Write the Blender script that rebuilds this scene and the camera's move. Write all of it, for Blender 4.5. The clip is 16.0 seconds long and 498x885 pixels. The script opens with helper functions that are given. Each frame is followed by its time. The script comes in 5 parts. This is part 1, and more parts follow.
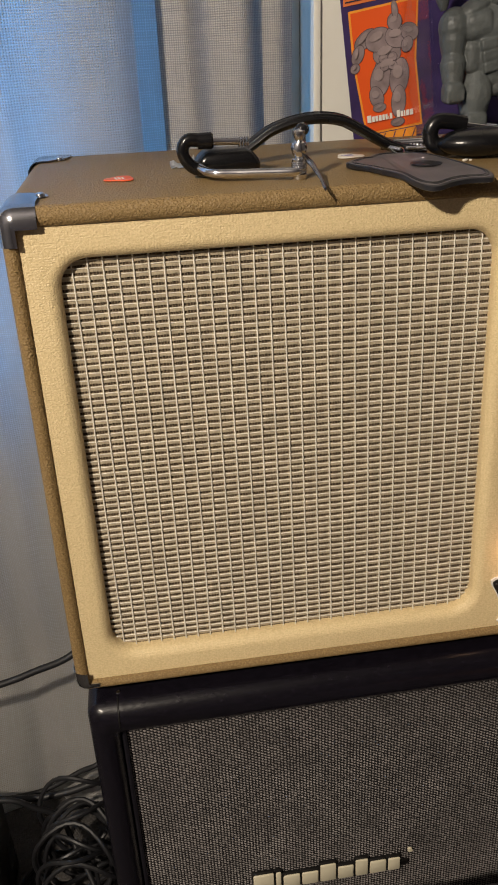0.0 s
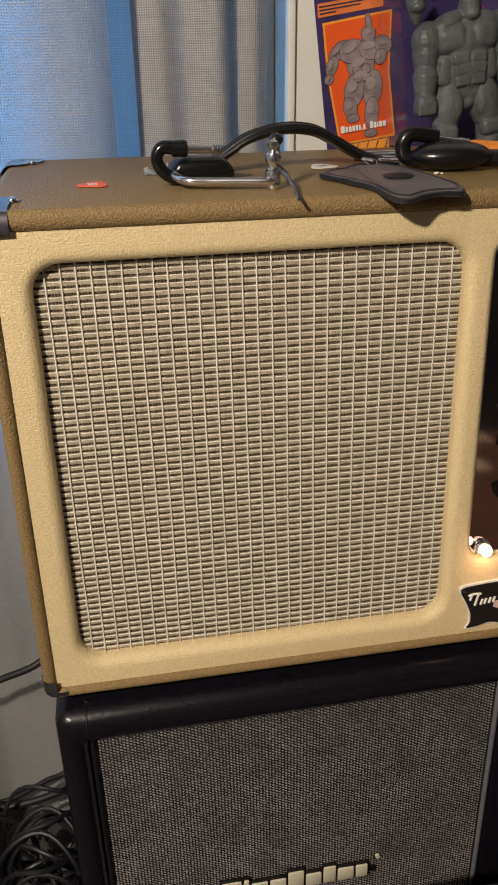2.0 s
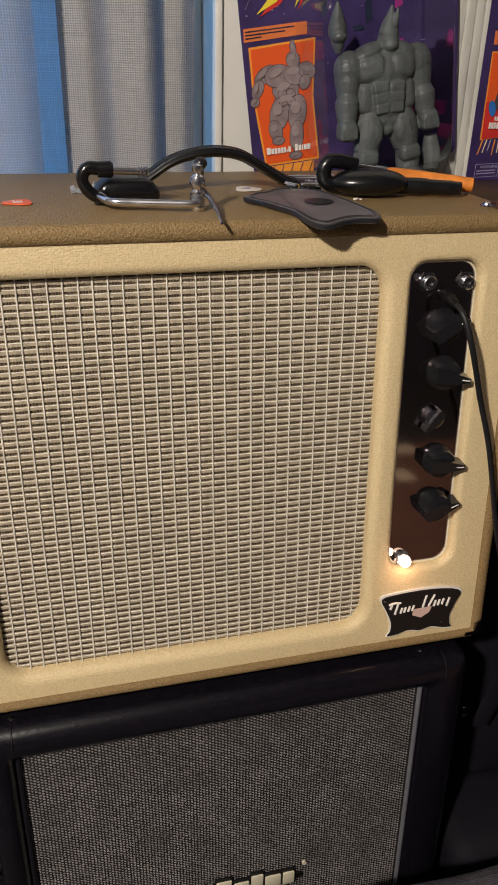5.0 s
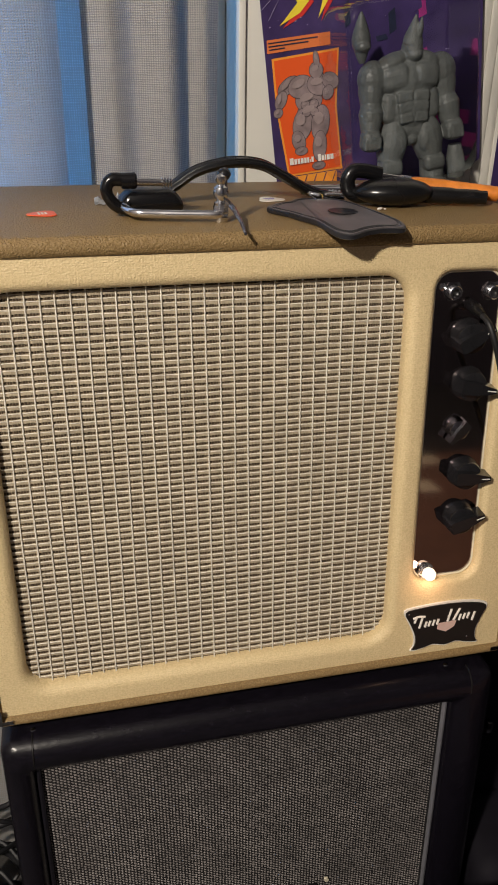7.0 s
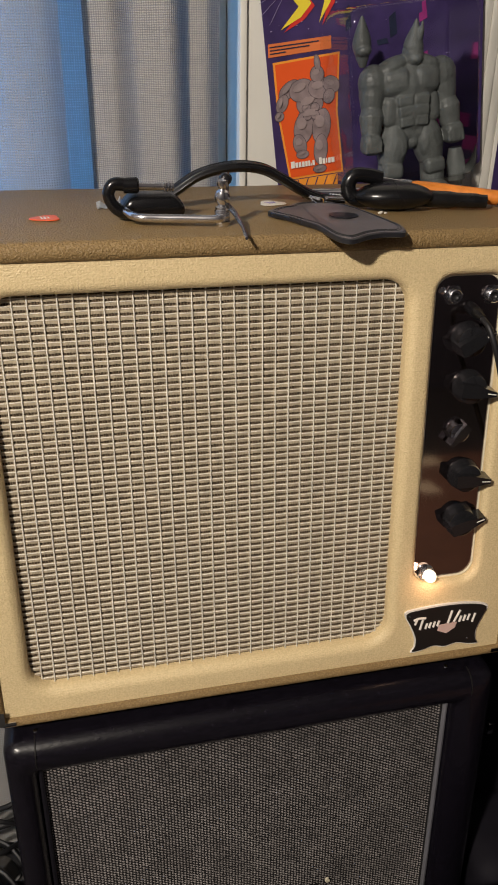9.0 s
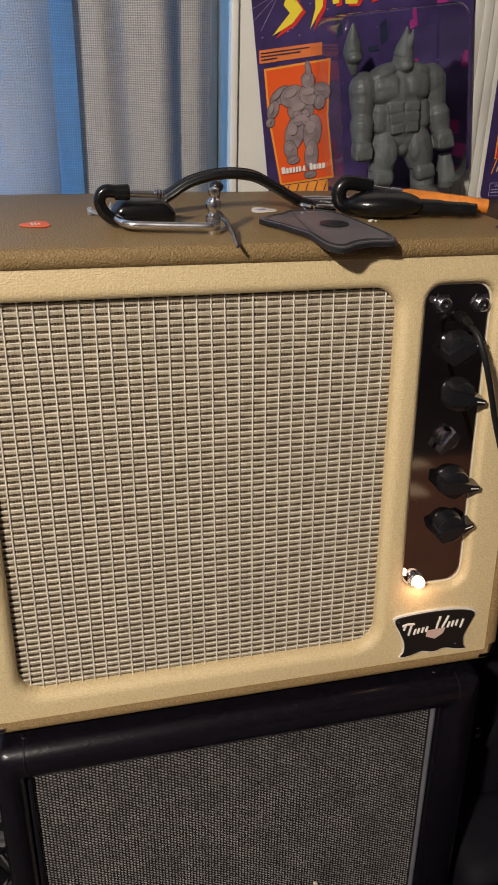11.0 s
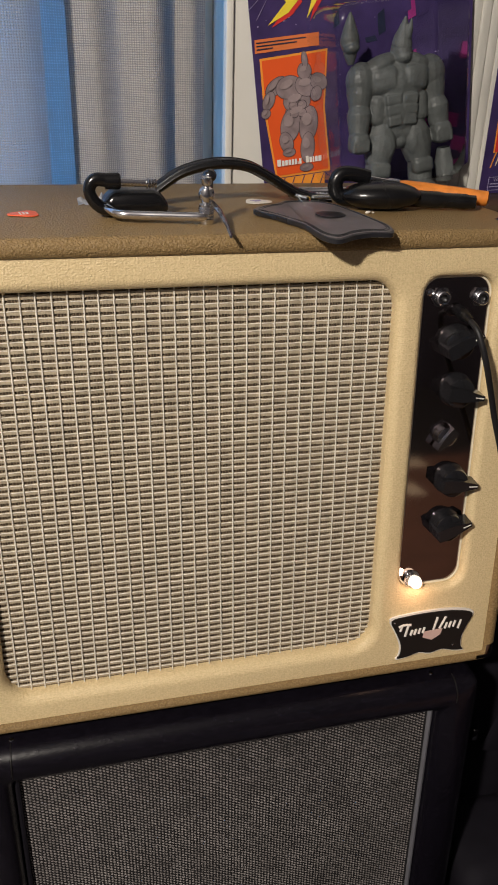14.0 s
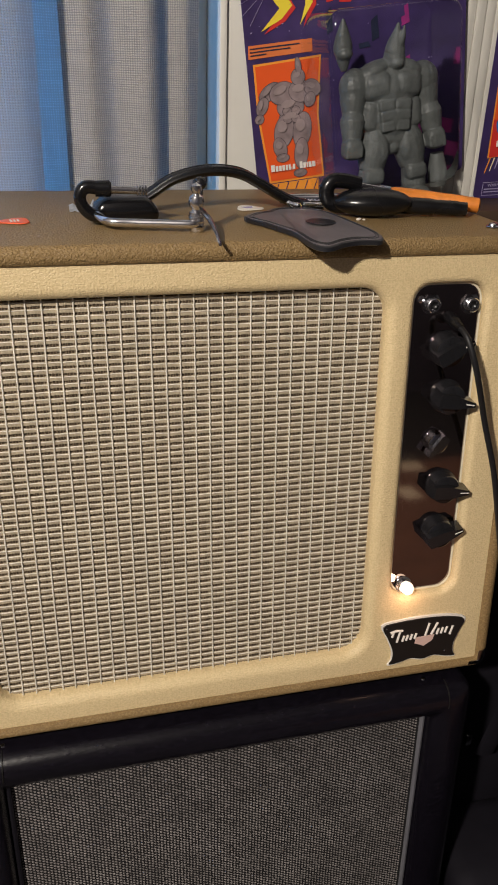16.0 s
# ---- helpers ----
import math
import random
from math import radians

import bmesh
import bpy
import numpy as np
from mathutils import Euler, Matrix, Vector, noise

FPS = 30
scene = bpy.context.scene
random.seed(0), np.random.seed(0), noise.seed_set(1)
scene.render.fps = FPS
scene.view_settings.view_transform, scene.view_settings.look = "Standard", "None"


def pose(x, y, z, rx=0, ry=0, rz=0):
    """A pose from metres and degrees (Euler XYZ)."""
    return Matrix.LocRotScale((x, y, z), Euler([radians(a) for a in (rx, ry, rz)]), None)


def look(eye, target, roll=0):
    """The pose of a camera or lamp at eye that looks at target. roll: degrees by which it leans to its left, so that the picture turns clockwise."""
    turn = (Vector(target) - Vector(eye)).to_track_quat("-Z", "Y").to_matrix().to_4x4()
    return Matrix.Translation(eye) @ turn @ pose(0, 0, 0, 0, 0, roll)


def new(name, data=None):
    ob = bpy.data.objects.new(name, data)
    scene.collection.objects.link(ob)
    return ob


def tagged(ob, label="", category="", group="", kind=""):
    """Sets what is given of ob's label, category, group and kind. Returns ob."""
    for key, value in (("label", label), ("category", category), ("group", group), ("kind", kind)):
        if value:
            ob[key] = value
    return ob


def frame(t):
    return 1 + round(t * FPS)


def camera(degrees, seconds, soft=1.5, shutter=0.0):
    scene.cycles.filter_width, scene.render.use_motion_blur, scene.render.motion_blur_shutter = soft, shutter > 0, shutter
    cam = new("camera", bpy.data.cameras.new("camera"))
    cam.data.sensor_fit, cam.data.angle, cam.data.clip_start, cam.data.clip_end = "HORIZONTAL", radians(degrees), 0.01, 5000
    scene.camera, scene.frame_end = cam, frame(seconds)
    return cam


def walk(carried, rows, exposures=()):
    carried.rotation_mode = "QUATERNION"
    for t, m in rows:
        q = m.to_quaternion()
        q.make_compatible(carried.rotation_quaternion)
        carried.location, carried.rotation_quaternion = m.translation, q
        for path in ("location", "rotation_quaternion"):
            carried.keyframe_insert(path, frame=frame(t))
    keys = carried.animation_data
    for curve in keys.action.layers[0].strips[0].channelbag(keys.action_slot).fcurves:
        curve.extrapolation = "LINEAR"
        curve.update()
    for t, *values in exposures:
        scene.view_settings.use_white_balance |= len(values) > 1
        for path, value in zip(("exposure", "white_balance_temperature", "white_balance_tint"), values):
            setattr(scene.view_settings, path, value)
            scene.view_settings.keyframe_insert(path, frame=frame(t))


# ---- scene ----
cam = camera(35.7, 16.0, soft=1.8)
EXPOSURE = [(0.0, 2.25, 6800, 11), (2.0, 2.25, 6700, 11), (2.7, 2.25, 6400, 12), (3.5, 2.28, 5950, 17), (4.3, 2.26, 6150, 14), (5.0, 2.25, 6300, 12),
            (8.0, 2.25, 6450, 11), (11.0, 2.25, 6350, 12), (16.0, 2.25, 6300, 12)]
PATH = [
    (0, (0.094, -0.575, 0.997), (0.313, 1.18, 0.063), -2.5),
    (0.5, (0.092, -0.571, 0.995), (0.32, 1.183, 0.062), -2.3),
    (1, (0.093, -0.578, 0.999), (0.328, 1.176, 0.067), -2.1),
    (1.5, (0.09, -0.57, 1.002), (0.334, 1.184, 0.073), -1.8),
    (2, (0.094, -0.574, 1.0), (0.387, 1.175, 0.074), -0.9),
    (2.5, (0.102, -0.588, 1.005), (0.484, 1.145, 0.08), 0.1),
    (3, (0.104, -0.596, 1.007), (0.57, 1.117, 0.087), 1.0),
    (3.5, (0.102, -0.6, 1.011), (0.616, 1.102, 0.095), 1.5),
    (4, (0.104, -0.591, 1.01), (0.614, 1.114, 0.098), 1.6),
    (4.5, (0.103, -0.587, 1.012), (0.589, 1.129, 0.107), 1.6),
    (5, (0.1, -0.585, 1.012), (0.561, 1.139, 0.108), 1.5),
    (7.5, (0.099, -0.58, 1.011), (0.507, 1.168, 0.131), 0.8),
    (8, (0.097, -0.582, 1.012), (0.505, 1.167, 0.131), 0.8),
    (8.5, (0.099, -0.583, 1.013), (0.506, 1.166, 0.132), 0.8),
    (11, (0.098, -0.581, 1.021), (0.533, 1.161, 0.14), 1.4),
    (11.5, (0.11, -0.595, 1.016), (0.571, 1.141, 0.136), 1.7),
    (12, (0.121, -0.592, 0.995), (0.599, 1.138, 0.112), 2.1),
    (12.5, (0.125, -0.584, 0.991), (0.605, 1.145, 0.106), 2.1),
    (13, (0.117, -0.574, 1.0), (0.586, 1.159, 0.118), 2.0),
    (13.5, (0.105, -0.573, 1.008), (0.558, 1.164, 0.126), 1.9),
    (14, (0.104, -0.568, 1.011), (0.548, 1.171, 0.129), 1.7),
    (14.5, (0.098, -0.564, 1.014), (0.538, 1.177, 0.134), 1.7),
    (15, (0.104, -0.567, 1.015), (0.546, 1.174, 0.135), 1.7),
    (15.5, (0.11, -0.565, 1.015), (0.551, 1.176, 0.136), 1.7),
    (16, (0.113, -0.569, 1.016), (0.555, 1.172, 0.137), 1.7),
]
walk(cam, [(t, look(eye, target, roll)) for t, eye, target, roll in PATH], exposures=EXPOSURE)

# ---- world, lamp, daylight ----
world = bpy.data.worlds.new("dusk_sky")
scene.world = world
world.use_nodes = True
wn = world.node_tree.nodes
sky = wn.new("ShaderNodeTexSky")
sky.sky_type = "NISHITA"
sky.sun_disc = False
sky.sun_elevation = radians(14)
sky.ozone_density = 6.0
sky.dust_density = 0.2
sky.sun_rotation = radians(150)
world.node_tree.links.new(sky.outputs[0], wn["Background"].inputs[0])
wn["Background"].inputs[1].default_value = 0.022

LAMP_AT = (-0.80, -1.27, 1.87)
bulb = bpy.data.lights.new("room_lamp", "POINT")
bulb.energy = 34
bulb.color = (1.0, 0.90, 0.76)
bulb.shadow_soft_size = 0.05
new("room_lamp", bulb).location = LAMP_AT

dusk = bpy.data.lights.new("window_daylight", "AREA")
dusk.shape, dusk.size, dusk.size_y = "RECTANGLE", 1.04, 1.35
dusk.energy = 2.6
dusk.color = (0.09, 0.44, 1.0)
dusk_lamp = new("window_daylight", dusk)
dusk_lamp.matrix_basis = pose(-0.47, 0.590, 1.325, -90, 0, 0)

pilot_light = bpy.data.lights.new("pilot_glow", "POINT")
pilot_light.energy = 0.0046
pilot_light.color = (1.0, 0.58, 0.36)
pilot_light.shadow_soft_size = 0.004
new("pilot_glow", pilot_light).location = (0.4285, -0.0095, 0.5385)


# ---- materials ----
def material(name, color, rough=0.6, metal=0.0, vary=0.15, scale=30.0, bump=0.0, bump_scale=None, detail=4.0, emit=None, coat=0.0, squash=(1, 1, 1), spec=0.5):
    m = bpy.data.materials.new(name)
    m.use_nodes = True
    nt, n, k = m.node_tree, m.node_tree.nodes, m.node_tree.links
    b = n["Principled BSDF"]
    b.inputs["Roughness"].default_value = rough
    b.inputs["Metallic"].default_value = metal
    b.inputs["Coat Weight"].default_value = coat
    b.inputs["Specular IOR Level"].default_value = spec
    tc = n.new("ShaderNodeTexCoord")
    mp = n.new("ShaderNodeMapping")
    mp.inputs["Scale"].default_value = squash
    k.new(tc.outputs["Object"], mp.inputs[0])
    grain = n.new("ShaderNodeTexNoise")
    grain.inputs["Scale"].default_value = scale
    grain.inputs["Detail"].default_value = detail
    k.new(mp.outputs[0], grain.inputs["Vector"])
    wide = n.new("ShaderNodeTexNoise")
    wide.inputs["Scale"].default_value = scale * 0.12
    wide.inputs["Detail"].default_value = 3
    k.new(tc.outputs["Object"], wide.inputs["Vector"])
    add = n.new("ShaderNodeMath")
    add.operation = "ADD"
    k.new(grain.outputs[0], add.inputs[0])
    k.new(wide.outputs[0], add.inputs[1])
    ramp = n.new("ShaderNodeMapRange")
    ramp.inputs[1].default_value, ramp.inputs[2].default_value = 0.6, 1.4
    ramp.inputs[3].default_value, ramp.inputs[4].default_value = 1 - vary, 1 + vary
    k.new(add.outputs[0], ramp.inputs[0])
    tint = n.new("ShaderNodeVectorMath")
    tint.operation = "SCALE"
    tint.inputs[0].default_value = color
    k.new(ramp.outputs[0], tint.inputs["Scale"])
    k.new(tint.outputs[0], b.inputs["Base Color"])
    if vary > 0:
        rr_ = n.new("ShaderNodeMapRange")
        rr_.inputs[1].default_value, rr_.inputs[2].default_value = 0.3, 0.7
        rr_.inputs[3].default_value, rr_.inputs[4].default_value = max(0.02, rough - 0.12 * min(1, rough * 2)), min(1, rough + 0.12)
        k.new(wide.outputs[0], rr_.inputs[0])
        k.new(rr_.outputs[0], b.inputs["Roughness"])
    if bump:
        relief = n.new("ShaderNodeTexNoise")
        relief.inputs["Scale"].default_value = bump_scale or scale * 4
        relief.inputs["Detail"].default_value = 3
        k.new(mp.outputs[0], relief.inputs["Vector"])
        bp = n.new("ShaderNodeBump")
        bp.inputs["Strength"].default_value = 1.0
        bp.inputs["Distance"].default_value = bump
        k.new(relief.outputs[0], bp.inputs["Height"])
        k.new(bp.outputs[0], b.inputs["Normal"])
    if emit:
        b.inputs["Emission Color"].default_value = (*emit[0], 1)
        b.inputs["Emission Strength"].default_value = emit[1]
    return m


def tolex(name, color, dark, cell=420.0, deep=0.0006, rough=0.55, weave=0.0, squash=0.55, spec=0.5):
    """Embossed vinyl: a stretched pebble grain, darker in the creases."""
    m = bpy.data.materials.new(name)
    m.use_nodes = True
    n, k = m.node_tree.nodes, m.node_tree.links
    b = n["Principled BSDF"]
    tc = n.new("ShaderNodeTexCoord")
    mp = n.new("ShaderNodeMapping")
    mp.inputs["Scale"].default_value = (squash, 1.0, 1.0)
    k.new(tc.outputs["Object"], mp.inputs[0])
    warp = n.new("ShaderNodeTexNoise")
    warp.inputs["Scale"].default_value = cell * 0.45
    warp.inputs["Detail"].default_value = 2
    k.new(mp.outputs[0], warp.inputs["Vector"])
    shift = n.new("ShaderNodeVectorMath")
    shift.operation = "MULTIPLY_ADD"
    shift.inputs[1].default_value = (0.0016, 0.0016, 0.0016)
    k.new(warp.outputs[1], shift.inputs[0])
    k.new(mp.outputs[0], shift.inputs[2])
    peb = n.new("ShaderNodeTexVoronoi")
    peb.feature = "SMOOTH_F1"
    peb.inputs["Scale"].default_value = cell
    k.new(shift.outputs[0], peb.inputs["Vector"])
    fine = n.new("ShaderNodeTexNoise")
    fine.inputs["Scale"].default_value = cell * 1.1
    fine.inputs["Detail"].default_value = 4
    k.new(shift.outputs[0], fine.inputs["Vector"])
    h = n.new("ShaderNodeMath")
    h.operation = "MULTIPLY_ADD"
    h.inputs[1].default_value = -0.8
    k.new(peb.outputs["Distance"], h.inputs[0])
    k.new(fine.outputs[0], h.inputs[2])
    if weave:
        for d, pitch in (("X", 0.0024), ("Z", 0.0019)):
            w = n.new("ShaderNodeTexWave")
            w.wave_type, w.bands_direction, w.wave_profile = "BANDS", d, "SIN"
            w.inputs["Scale"].default_value = 2 * math.pi / pitch / 20
            w.inputs["Distortion"].default_value = 5.0
            w.inputs["Detail"].default_value = 2
            w.inputs["Detail Scale"].default_value = 2.0
            k.new(tc.outputs["Object"], w.inputs["Vector"])
            more = n.new("ShaderNodeMath")
            more.operation = "MULTIPLY_ADD"
            more.inputs[1].default_value = weave
            k.new(w.outputs[1], more.inputs[0])
            k.new(h.outputs[0], more.inputs[2])
            h = more
    bp = n.new("ShaderNodeBump")
    bp.inputs["Distance"].default_value = deep
    bp.inputs["Strength"].default_value = 1.0
    k.new(h.outputs[0], bp.inputs["Height"])
    k.new(bp.outputs[0], b.inputs["Normal"])
    wide = n.new("ShaderNodeTexNoise")
    wide.inputs["Scale"].default_value = 9
    wide.inputs["Detail"].default_value = 5
    k.new(tc.outputs["Object"], wide.inputs["Vector"])
    s = n.new("ShaderNodeMath")
    s.operation = "MULTIPLY_ADD"
    s.inputs[1].default_value = 0.12
    k.new(wide.outputs[0], s.inputs[0])
    k.new(h.outputs[0], s.inputs[2])
    cr = n.new("ShaderNodeValToRGB")
    cr.color_ramp.elements[0].position, cr.color_ramp.elements[0].color = 0.1, (*dark, 1)
    cr.color_ramp.elements[1].position, cr.color_ramp.elements[1].color = 0.55, (*color, 1)
    k.new(s.outputs[0], cr.inputs[0])
    k.new(cr.outputs[0], b.inputs["Base Color"])
    b.inputs["Roughness"].default_value = rough
    b.inputs["Specular IOR Level"].default_value = spec
    return m


def woven(name, light, dark, pitch, rough=0.9, through_light=0.0, deep=0.0006, axis="XZ", contrast=0.5, slub=0.25, gap=0.0, wobble=2.2, low=0.55, high=1.0):
    """Cloth with threads both ways; through_light is the share that passes to the other side."""
    m = bpy.data.materials.new(name)
    m.use_nodes = True
    n, k = m.node_tree.nodes, m.node_tree.links
    b = n["Principled BSDF"]
    tc = n.new("ShaderNodeTexCoord")
    heights = []
    for d in axis:
        mp = n.new("ShaderNodeMapping")
        stretch = {"X": (1, 0.1, 0.08), "Y": (0.08, 1, 0.08), "Z": (0.08, 0.1, 1)}[d]
        mp.inputs["Scale"].default_value = stretch
        k.new(tc.outputs["Object"], mp.inputs[0])
        w = n.new("ShaderNodeTexWave")
        w.wave_type, w.bands_direction, w.wave_profile = "BANDS", d, "SIN"
        w.inputs["Scale"].default_value = 2 * math.pi / pitch / 20
        w.inputs["Distortion"].default_value = wobble
        w.inputs["Detail"].default_value = 2
        w.inputs["Detail Scale"].default_value = 1.6
        k.new(tc.outputs["Object"], w.inputs["Vector"])
        ns = n.new("ShaderNodeTexNoise")
        ns.inputs["Scale"].default_value = 0.9 / pitch
        ns.inputs["Detail"].default_value = 3
        k.new(mp.outputs[0], ns.inputs["Vector"])
        mixv = n.new("ShaderNodeMath")
        mixv.operation = "MULTIPLY_ADD"
        mixv.inputs[1].default_value = slub * 4
        k.new(ns.outputs[0], mixv.inputs[0])
        k.new(w.outputs[1], mixv.inputs[2])
        heights.append(mixv)
    top = n.new("ShaderNodeMath")
    top.operation = "MAXIMUM" if contrast < 0.6 else "MULTIPLY"
    k.new(heights[0].outputs[0], top.inputs[0])
    k.new(heights[1].outputs[0], top.inputs[1])
    cr = n.new("ShaderNodeMapRange")
    cr.inputs[1].default_value, cr.inputs[2].default_value = low * (1 + slub * 2), high * (1 + slub * 2)
    k.new(top.outputs[0], cr.inputs[0])
    mix = n.new("ShaderNodeMix")
    mix.data_type = "RGBA"
    mix.inputs[6].default_value, mix.inputs[7].default_value = (*dark, 1), (*light, 1)
    k.new(cr.outputs[0], mix.inputs[0])
    k.new(mix.outputs[2], b.inputs["Base Color"])
    b.inputs["Roughness"].default_value = rough
    b.inputs["Specular IOR Level"].default_value = 0.15
    bp = n.new("ShaderNodeBump")
    bp.inputs["Distance"].default_value = deep
    k.new(top.outputs[0], bp.inputs["Height"])
    k.new(bp.outputs[0], b.inputs["Normal"])
    if through_light:
        tr = n.new("ShaderNodeBsdfTranslucent")
        tr.inputs[0].default_value = (0.72, 0.74, 0.78, 1)
        ms = n.new("ShaderNodeMixShader")
        open_ = n.new("ShaderNodeMapRange")
        open_.inputs[3].default_value, open_.inputs[4].default_value = gap, through_light
        k.new(cr.outputs[0], open_.inputs[0])
        k.new(open_.outputs[0], ms.inputs[0])
        k.new(b.outputs[0], ms.inputs[1])
        k.new(tr.outputs[0], ms.inputs[2])
        k.new(ms.outputs[0], n["Material Output"].inputs[0])
    return m


def clear_plastic(name, ior=1.35, tint=(0.93, 0.95, 0.98)):
    m = bpy.data.materials.new(name)
    m.use_nodes = True
    n, k = m.node_tree.nodes, m.node_tree.links
    tr, gl, fr, ms = n.new("ShaderNodeBsdfTransparent"), n.new("ShaderNodeBsdfGlossy"), n.new("ShaderNodeFresnel"), n.new("ShaderNodeMixShader")
    tr.inputs[0].default_value = (*tint, 1)
    gl.inputs["Roughness"].default_value = 0.08
    fr.inputs[0].default_value = ior
    k.new(fr.outputs[0], ms.inputs[0])
    k.new(tr.outputs[0], ms.inputs[1])
    k.new(gl.outputs[0], ms.inputs[2])
    k.new(ms.outputs[0], n["Material Output"].inputs[0])
    return m


CREAM = tolex("cream_vinyl", (0.81, 0.645, 0.375), (0.69, 0.540, 0.295), 800, 0.00055, 0.42, 0.10, 0.62)
BROWN = tolex("brown_vinyl", (0.345, 0.236, 0.106), (0.230, 0.150, 0.064), 640, 0.0011, 0.42, 0.0, 0.85, 0.28)
BLACK_VINYL = tolex("black_vinyl", (0.0095, 0.0080, 0.0130), (0.005, 0.0042, 0.007), 300, 0.00016, 0.27, spec=0.36)
CHROME = material("polished_chrome", (0.75, 0.75, 0.77), 0.16, 1.0, 0.06, 40)
NICKEL = material("dark_nickel", (0.43, 0.43, 0.45), 0.10, 1.0, 0.12, 40)
PANEL = material("black_mirror_panel", (0.34, 0.29, 0.29), 0.018, 1.0, 0.10, 25)
KNOB = material("black_bakelite", (0.013, 0.013, 0.015), 0.15, 0.0, 0.10, 60, coat=0.3)
RUBBER = material("black_rubber", (0.006, 0.006, 0.007), 0.19, 0.0, 0.2, 60, 0.0001, 500)
CABLE = material("black_cable_jacket", (0.009, 0.009, 0.011), 0.52, 0.0, 0.2, 50)
LEATHER = material("black_leather", (0.006, 0.006, 0.007), 0.26, 0.0, 0.25, 90, 0.0003, 700)
SLOT = material("grille_backing_cloth", (0.062, 0.042, 0.024), 0.95, 0.0, 0.30, 500, 0.0004, 900, squash=(1, 1, 0.1))
YARN = material("wheat_yarn", (0.48, 0.402, 0.285), 0.8, 0.0, 0.32, 750, 0.0008, 1100, squash=(1, 1, 0.15))
THREAD = material("silver_white_thread", (0.79, 0.75, 0.66), 0.38, 0.0, 0.30, 600, 0.0003, 1200)
RIB = material("brown_grille_rib", (0.17, 0.125, 0.080), 0.85, 0.0, 0.4, 500)
PEPPER = material("silver_grey_yarn", (0.255, 0.233, 0.226), 0.38, 0.0, 0.45, 260, 0.0002, 1500)
PEPPER_BASE = material("charcoal_grille_cloth", (0.011, 0.010, 0.011), 0.85, 0.0, 0.3, 300, 0.0002, 900)
CREAM_PLASTIC = material("cream_plastic", (0.72, 0.66, 0.50), 0.4, 0.0, 0.06, 80)
BLACK_PAINT = material("black_enamel", (0.012, 0.011, 0.011), 0.3, 0.0, 0.15, 60)
WHITE_PRINT = material("white_print", (0.82, 0.78, 0.72), 0.5, 0.0, 0.05, 120)
PINK_PRINT = material("pale_pink_print", (0.72, 0.50, 0.44), 0.5, 0.0, 0.06, 120)
GREY_BEAD = material("grey_piping", (0.15, 0.15, 0.17), 0.5, 0.0, 0.15, 80)
WALL = material("white_wall_paint", (0.74, 0.72, 0.66), 0.65, 0.0, 0.06, 12, 0.0006, 60)
ROOM = material("room_wall_paint", (0.12, 0.115, 0.125), 0.8, 0.0, 0.10, 4, 0.0006, 60)
# Room paint dimmed for the unseen wall that the control panel mirrors.
ROOM_DIMMED = material("dimmed_room_wall_paint", (0.062, 0.056, 0.068), 0.8, 0.0, 0.10, 4, 0.0006, 60)
TRIM = material("weathered_white_board", (0.66, 0.64, 0.58), 0.6, 0.0, 0.22, 60, 0.0008, 120, squash=(1, 1, 0.12))
CARPET = material("grey_beige_carpet", (0.055, 0.050, 0.047), 0.95, 0.0, 0.3, 160, 0.003, 420)
CURTAIN = woven("grey_linen_curtain", (0.53, 0.507, 0.485), (0.20, 0.195, 0.19), 0.0027, 0.95, 0.14, 0.0006, contrast=0.7, slub=0.24, gap=0.92, wobble=1.8, low=0.16, high=0.90)
CURTAIN_THICK = woven("grey_linen_curtain_gathered", (0.47, 0.45, 0.435), (0.18, 0.175, 0.18), 0.0024, 0.95, 0.03, 0.0005, contrast=0.7, slub=0.24, gap=0.20, wobble=1.8, low=0.12, high=0.90)
SOFA = woven("charcoal_sofa_tweed", (0.125, 0.113, 0.130), (0.012, 0.011, 0.015), 0.0031, 0.95, 0.0, 0.0010, "XY", 0.5, 0.8, wobble=2.6)
DARK_WOOD = material("dark_stained_wood", (0.060, 0.036, 0.022), 0.45, 0.0, 0.4, 30, 0.0004, 90, squash=(0.08, 1, 1))
NYLON = material("black_nylon", (0.0092, 0.0080, 0.0125), 0.75, 0.0, 0.3, 40, 0.0004, 900, spec=0.2)
ORANGE = material("orange_grip", (0.68, 0.215, 0.030), 0.42, 0.0, 0.42, 110, 0.0001, 400)
RED_PICK = material("orange_red_celluloid", (0.86, 0.125, 0.030), 0.3, 0.0, 0.08, 80)
WHITE_PICK = material("ivory_celluloid", (0.78, 0.74, 0.66), 0.3, 0.0, 0.06, 80)
FOIL = material("silver_blue_foil", (0.74, 0.77, 0.82), 0.3, 0.35, 0.3, 200)
TAG = material("smoked_grey_acrylic", (0.150, 0.132, 0.136), 0.34, 0.0, 0.35, 40)
TAG_DARK = material("dark_grey_acrylic", (0.018, 0.018, 0.022), 0.3, 0.0, 0.2, 60)
CARD = material("indigo_card_print", (0.048, 0.030, 0.112), 0.35, 0.0, 0.55, 28)
CARD_ORANGE = material("orange_red_card_print", (0.80, 0.105, 0.018), 0.4, 0.0, 0.10, 20)
BAND_ORANGE = material("orange_card_print", (0.72, 0.19, 0.055), 0.4, 0.0, 0.08, 20)
PANEL_EDGE = material("light_orange_card_print", (0.85, 0.32, 0.04), 0.4, 0.0, 0.08, 20)
YELLOW = material("yellow_card_print", (0.85, 0.68, 0.05), 0.4, 0.0, 0.08, 30)
